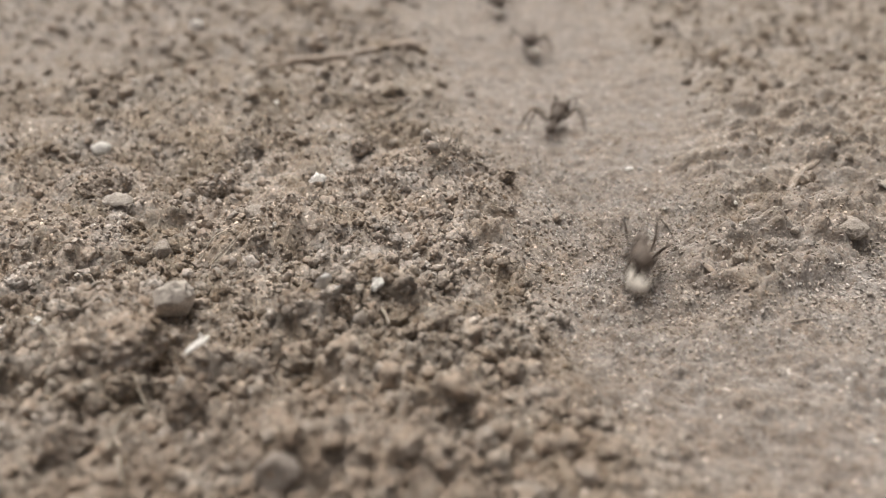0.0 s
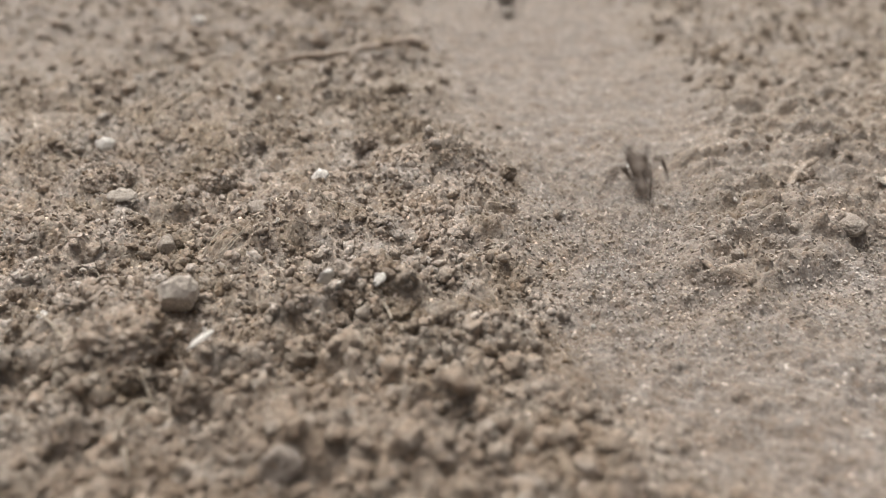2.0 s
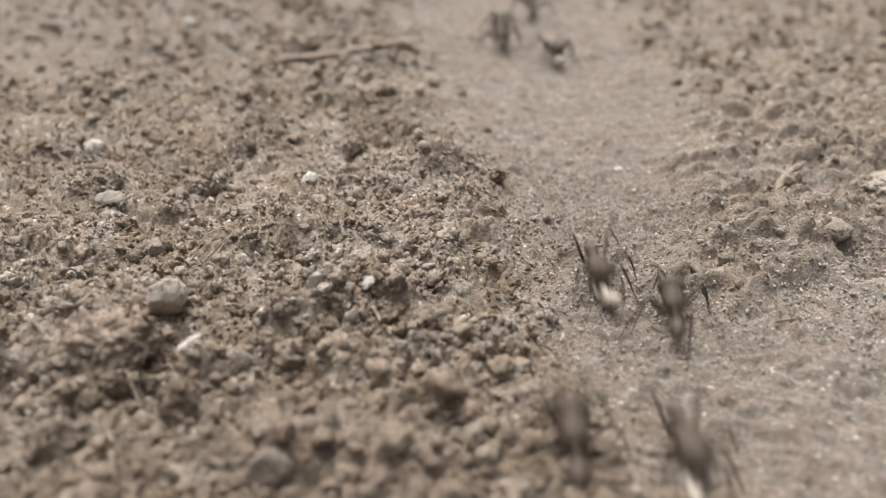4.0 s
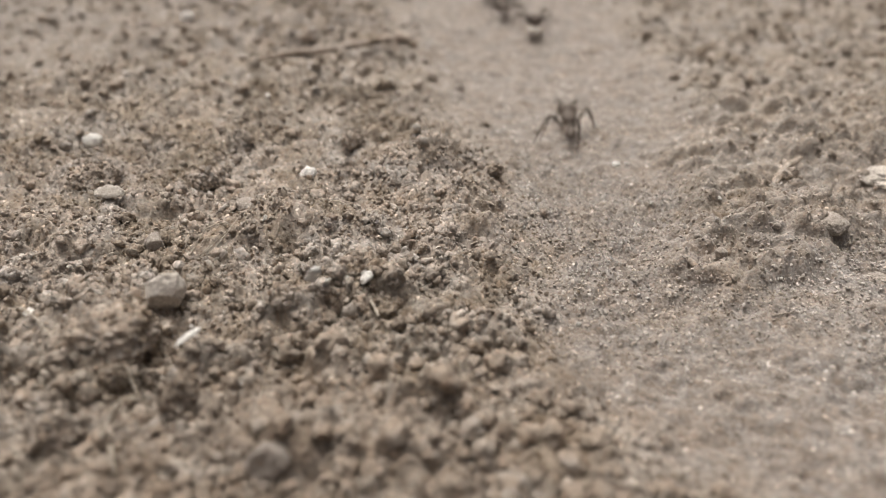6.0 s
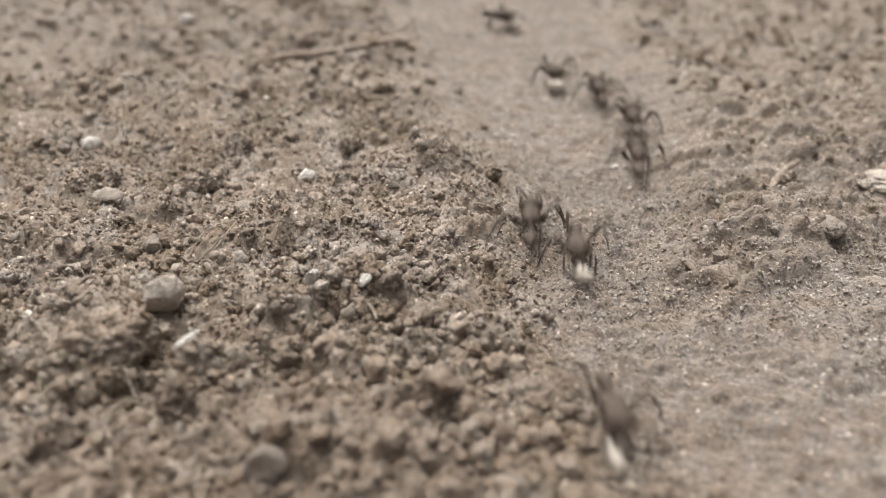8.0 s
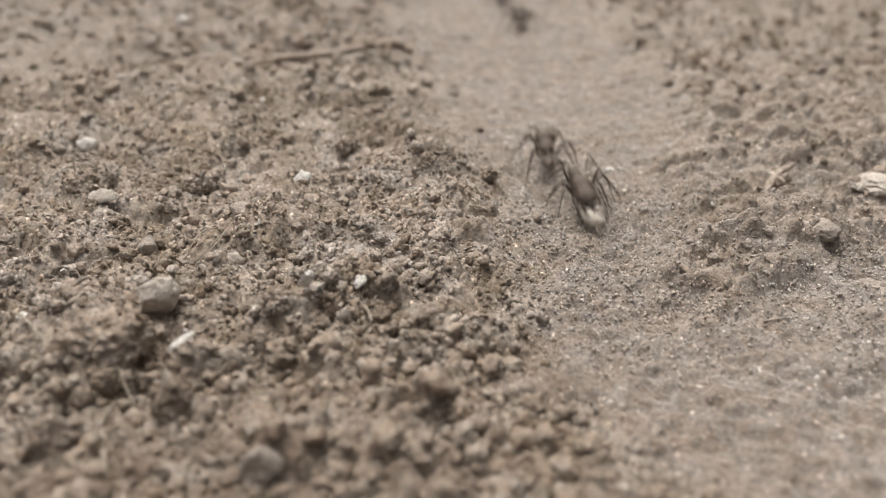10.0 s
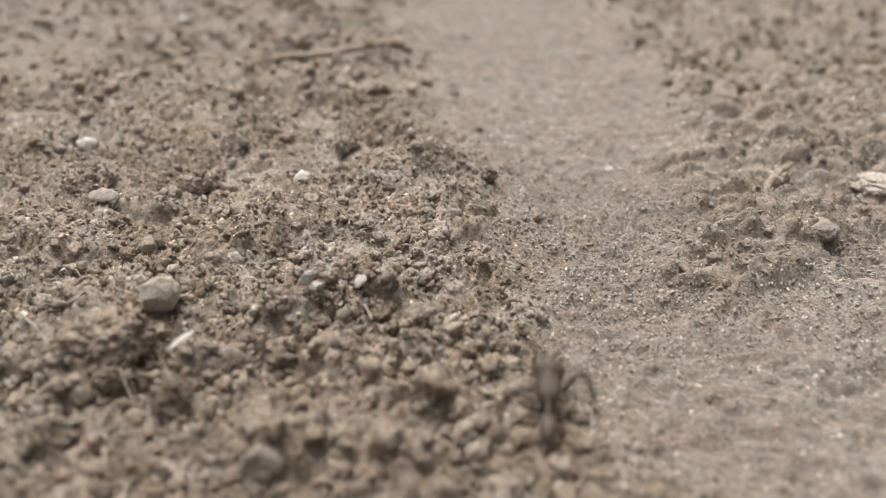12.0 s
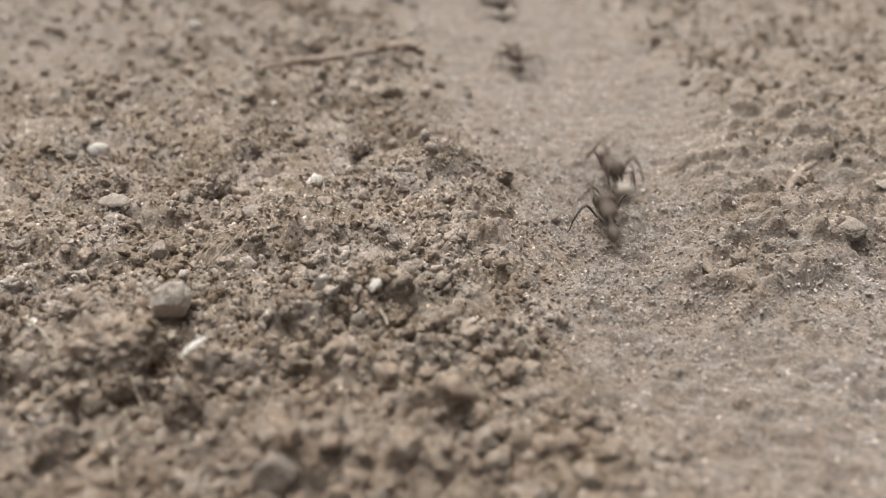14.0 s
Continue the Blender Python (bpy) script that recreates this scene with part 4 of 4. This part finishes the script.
    ant_walks(False, [(6.2, 21.1, 46.2), (6.3, 23.0, 54.2), (6.4, 23.7, 60.2), (6.5, 25.2, 73.9), (6.6, 26.0, 89.1), (6.7, 25.2, 99.1), (6.8, 27.5, 103.0), (6.9, 33.6, 109.2), (7, 35.5, 111.9), (7.1, 36.0, 120.0), (7.2, 33.5, 129.9), (7.3, 34.5, 140.3), (7.4, 37.8, 154.7), (7.5, 39.2, 160.2), (7.6, 35.8, 175.0), (7.7, 30.7, 191.2), (7.8, 28.5, 208.3)])
    ant_walks(False, [(6.3, 6.9, 48.4), (6.4, 8.8, 52.5), (6.5, 13.0, 65.7), (6.6, 16.0, 78.6), (6.7, 17.8, 92.6), (6.8, 16.7, 101.0), (6.9, 16.5, 106.5), (7, 16.3, 113.5), (7.1, 17.1, 122.9), (7.2, 19.8, 137.0), (7.3, 18.0, 154.7), (7.4, 17.0, 166.1), (7.5, 16.6, 177.4), (7.6, 17.1, 197.9), (7.7, 14.4, 213.9)])
    ant_walks(False, [(6.8, 20.2, 47.5), (6.9, 23.1, 60.2), (7, 24.3, 69.9), (7.1, 26.1, 78.6), (7.2, 28.8, 84.6), (7.3, 27.6, 97.2), (7.4, 28.0, 105.8), (7.5, 30.3, 115.1), (7.6, 30.7, 118.9), (7.7, 34.6, 124.4), (7.8, 34.6, 134.6), (7.9, 33.4, 144.1), (8, 35.0, 154.3), (8.1, 35.1, 168.9), (8.2, 33.5, 184.2), (8.3, 33.4, 203.9)])
    ant_walks(False, [(7.1, 27.5, 47.5), (7.2, 28.3, 53.3), (7.3, 29.7, 64.1), (7.4, 29.2, 78.2), (7.5, 30.7, 83.6), (7.6, 34.4, 93.5), (7.7, 32.2, 112.0), (7.8, 35.9, 120.8), (7.9, 37.8, 129.3), (8, 38.7, 138.3), (8.1, 35.3, 153.9), (8.2, 37.1, 168.9), (8.3, 37.3, 186.2)])
    ant_walks(False, [(7.1, 16.9, 45.8), (7.2, 17.7, 50.8), (7.3, 19.0, 61.2), (7.4, 24.5, 66.9), (7.5, 25.5, 73.0), (7.6, 27.1, 81.0), (7.7, 27.8, 93.8), (7.8, 31.1, 104.9), (7.9, 33.0, 111.7), (8, 36.0, 122.0), (8.1, 35.7, 142.2), (8.2, 37.6, 153.7), (8.3, 38.1, 171.1)])
    ant_walks(False, [(7.2, 10.3, 46.3), (7.3, 9.3, 52.5), (7.4, 7.9, 60.9), (7.5, 7.6, 66.9), (7.6, 10.4, 75.4), (7.7, 8.8, 83.9), (7.8, 12.6, 88.2), (7.9, 13.5, 91.2), (8, 14.8, 97.9), (8.1, 14.6, 112.9), (8.2, 16.5, 129.7), (8.3, 17.6, 144.0)])
    ant_walks(True, [(6.8, 20.2, 210.5), (6.9, 19.8, 195.8), (7, 24.1, 185.1), (7.1, 28.1, 171.7), (7.2, 29.5, 154.2), (7.3, 25.4, 138.0), (7.4, 24.4, 131.0), (7.5, 23.5, 121.8), (7.6, 24.4, 111.2), (7.7, 21.8, 94.2), (7.8, 19.5, 82.3), (7.9, 19.3, 73.8), (8, 19.5, 58.2), (8.1, 18.7, 48.4)])
    ant_walks(True, [(7, 19.3, 209.1), (7.1, 21.3, 192.7), (7.2, 25.5, 182.4), (7.3, 29.0, 165.7), (7.4, 27.3, 150.7), (7.5, 24.7, 133.5), (7.6, 25.6, 130.0), (7.7, 26.7, 115.4), (7.8, 25.0, 105.6), (7.9, 23.5, 102.0), (8, 20.6, 91.0), (8.1, 19.0, 75.9), (8.2, 20.8, 64.5), (8.3, 21.3, 54.0)])
    ant_walks(False, [(8, 19.4, 39.0), (8.1, 24.0, 51.2), (8.2, 29.1, 61.1), (8.3, 30.2, 72.1)])
    ant_walks(True, [(7.6, 9.0, 216.0), (7.7, 11.0, 213.2), (7.8, 12.7, 209.2), (7.9, 15.8, 204.9), (8, 17.7, 203.6), (8.1, 21.4, 194.9), (8.2, 27.4, 190.9), (8.3, 29.8, 181.4)])
    ant_walks(True, [(7.7, 21.0, 191.9), (7.8, 23.8, 184.0), (7.9, 25.3, 178.5), (8, 27.0, 165.0), (8.1, 27.0, 151.2), (8.2, 27.0, 128.8), (8.3, 27.2, 116.9)])
    ant_walks(False, [(10.3, 12.3, 47.0), (10.4, 11.5, 50.6), (10.5, 10.0, 58.0), (10.6, 11.3, 71.5), (10.7, 11.7, 79.2), (10.8, 17.4, 94.4), (10.9, 18.3, 101.9), (11, 21.1, 121.2), (11.1, 19.6, 128.4), (11.2, 21.3, 148.3), (11.3, 20.1, 159.5), (11.4, 18.3, 177.3), (11.5, 16.2, 197.1), (11.6, 14.3, 210.9), (11.7, 9.1, 217.7)])
    ant_walks(False, [(10.2, 26.6, 87.6), (10.3, 24.2, 81.0), (10.4, 22.4, 74.9), (10.5, 22.5, 68.5), (10.6, 22.8, 52.7)])
    ant_walks(True, [(10.1, 25.5, 92.1), (10.2, 23.7, 76.6), (10.3, 23.1, 61.9), (10.4, 25.6, 51.7)])
    ant_walks(False, [(10.2, 20.9, 158.6), (10.3, 19.5, 177.7), (10.4, 17.5, 196.2), (10.5, 16.5, 202.6), (10.6, 13.5, 216.5)])
    ant_walks(False, [(11.8, 12.6, 45.7), (11.9, 12.5, 51.4), (12, 13.4, 60.9), (12.1, 15.5, 68.6), (12.2, 16.0, 75.4), (12.3, 19.0, 82.7), (12.4, 19.6, 90.6), (12.5, 18.7, 99.6), (12.6, 21.1, 112.7), (12.7, 23.3, 124.0), (12.8, 22.8, 132.5), (12.9, 25.3, 146.3), (13, 25.5, 167.6), (13.1, 24.1, 182.6), (13.2, 22.2, 191.9), (13.3, 18.0, 196.5), (13.4, 13.2, 208.7)])
    ant_walks(False, [(12.5, 10.8, 45.8), (12.6, 12.0, 51.4), (12.7, 14.7, 66.1), (12.8, 15.3, 72.4), (12.9, 17.3, 82.7), (13, 20.3, 99.1), (13.1, 21.8, 112.4), (13.2, 23.3, 119.9), (13.3, 25.7, 130.0), (13.4, 26.6, 151.4), (13.5, 22.4, 265.1)])
    ant_walks(False, [(13.1, 10.4, 51.7), (13.2, 11.6, 57.7), (13.3, 11.9, 65.1), (13.4, 13.9, 77.5), (13.467, 16.9, 106.7), (13.5, 17.5, 115.2), (13.6, 20.6, 129.5), (13.7, 22.9, 144.9), (13.8, 20.9, 152.2), (13.9, 19.5, 162.0), (14, 17.1, 174.9)])
    ant_walks(False, [(13.2, 12.3, 45.8), (13.3, 14.7, 56.1), (13.4, 17.3, 44.3), (13.5, 14.8, 38.2), (13.6, 19.0, 49.2), (13.7, 22.4, 67.6), (13.8, 24.9, 78.6), (13.9, 25.7, 91.0), (14, 25.0, 102.4)])
    ant_walks(True, [(13.3, 26.1, 212.1), (13.4, 26.5, 195.6), (13.5, 24.1, 182.6), (13.6, 28.0, 170.6), (13.7, 27.9, 150.9), (13.8, 28.0, 131.9), (13.9, 30.3, 129.4), (14, 28.8, 119.1)])
    ant_walks(True, [(13.7, 11.3, 223.8), (13.8, 13.1, 222.5), (13.9, 14.5, 219.9), (14, 15.6, 218.4)])
    ant_walks(True, [(3.65, 21.6, 210.3), (3.75, 21.8, 195.5), (3.85, 23.0, 191.5), (3.95, 26.7, 186.5), (4.05, 28.3, 171.7), (4.15, 27.9, 153.9), (4.25, 28.2, 140.9), (4.35, 26.2, 127.2), (4.45, 23.6, 109.9), (4.55, 22.3, 99.0), (4.65, 20.9, 92.2), (4.75, 20.1, 80.1), (4.85, 21.1, 67.3), (4.95, 20.1, 62.3), (5.05, 19.2, 58.7), (5.15, 17.2, 51.8)])
    ant_walks(False, [(3.7, 25.6, 51.3), (3.8, 23.6, 62.4), (3.9, 27.6, 70.7), (4, 30.7, 80.1), (4.1, 30.9, 92.0), (4.2, 30.3, 117.0), (4.3, 32.6, 126.4), (4.4, 35.7, 139.3), (4.5, 33.4, 153.7), (4.6, 33.3, 172.1), (4.7, 32.4, 191.5), (4.8, 32.7, 217.6)])
    ant_walks(False, [(3.9, 12.1, 46.4), (4, 14.0, 55.0), (4.1, 16.4, 69.7), (4.2, 19.9, 82.5), (4.3, 22.7, 91.3), (4.4, 23.8, 103.3), (4.5, 23.3, 116.7), (4.6, 22.2, 126.1), (4.7, 22.8, 134.8), (4.8, 22.8, 157.0), (4.9, 21.7, 175.1), (5, 20.2, 195.9)])
    ant_walks(True, [(8.6, 22.6, 185.2), (8.7, 25.6, 166.8), (8.8, 22.2, 153.2), (8.9, 23.8, 146.1), (9, 27.2, 131.8), (9.1, 33.3, 111.2), (9.2, 32.6, 103.6), (9.3, 28.5, 95.8), (9.4, 24.2, 82.5), (9.5, 20.0, 65.3), (9.6, 18.5, 56.5)])
    ant_walks(False, [(8.7, 13.6, 46.1), (8.8, 15.8, 55.3), (8.9, 18.4, 70.3), (9, 22.0, 82.8), (9.1, 24.9, 91.7), (9.2, 26.0, 103.7), (9.3, 25.6, 117.0), (9.4, 24.5, 126.4), (9.5, 25.3, 135.9), (9.6, 25.7, 159.3), (9.7, 24.7, 178.0), (9.8, 23.1, 197.8)])
    ant_walks(False, [(8.8, 11.5, 45.3), (8.9, 12.6, 49.5), (9, 15.1, 56.1), (9.1, 19.3, 69.4), (9.2, 22.4, 85.6), (9.3, 25.4, 95.6), (9.4, 25.1, 106.2), (9.5, 23.3, 120.8), (9.6, 26.0, 135.4), (9.7, 27.1, 156.3)])
    ant_walks(True, [(8.7, 18.2, 216.8), (8.8, 20.8, 201.4), (8.9, 23.0, 192.6), (9, 22.6, 187.7), (9.1, 23.7, 177.7), (9.2, 27.2, 145.6), (9.3, 28.3, 131.7), (9.4, 27.6, 123.6), (9.5, 25.9, 109.9), (9.6, 24.1, 92.5), (9.7, 22.3, 82.0), (9.8, 19.6, 67.4), (9.9, 15.0, 49.3)])

motions()
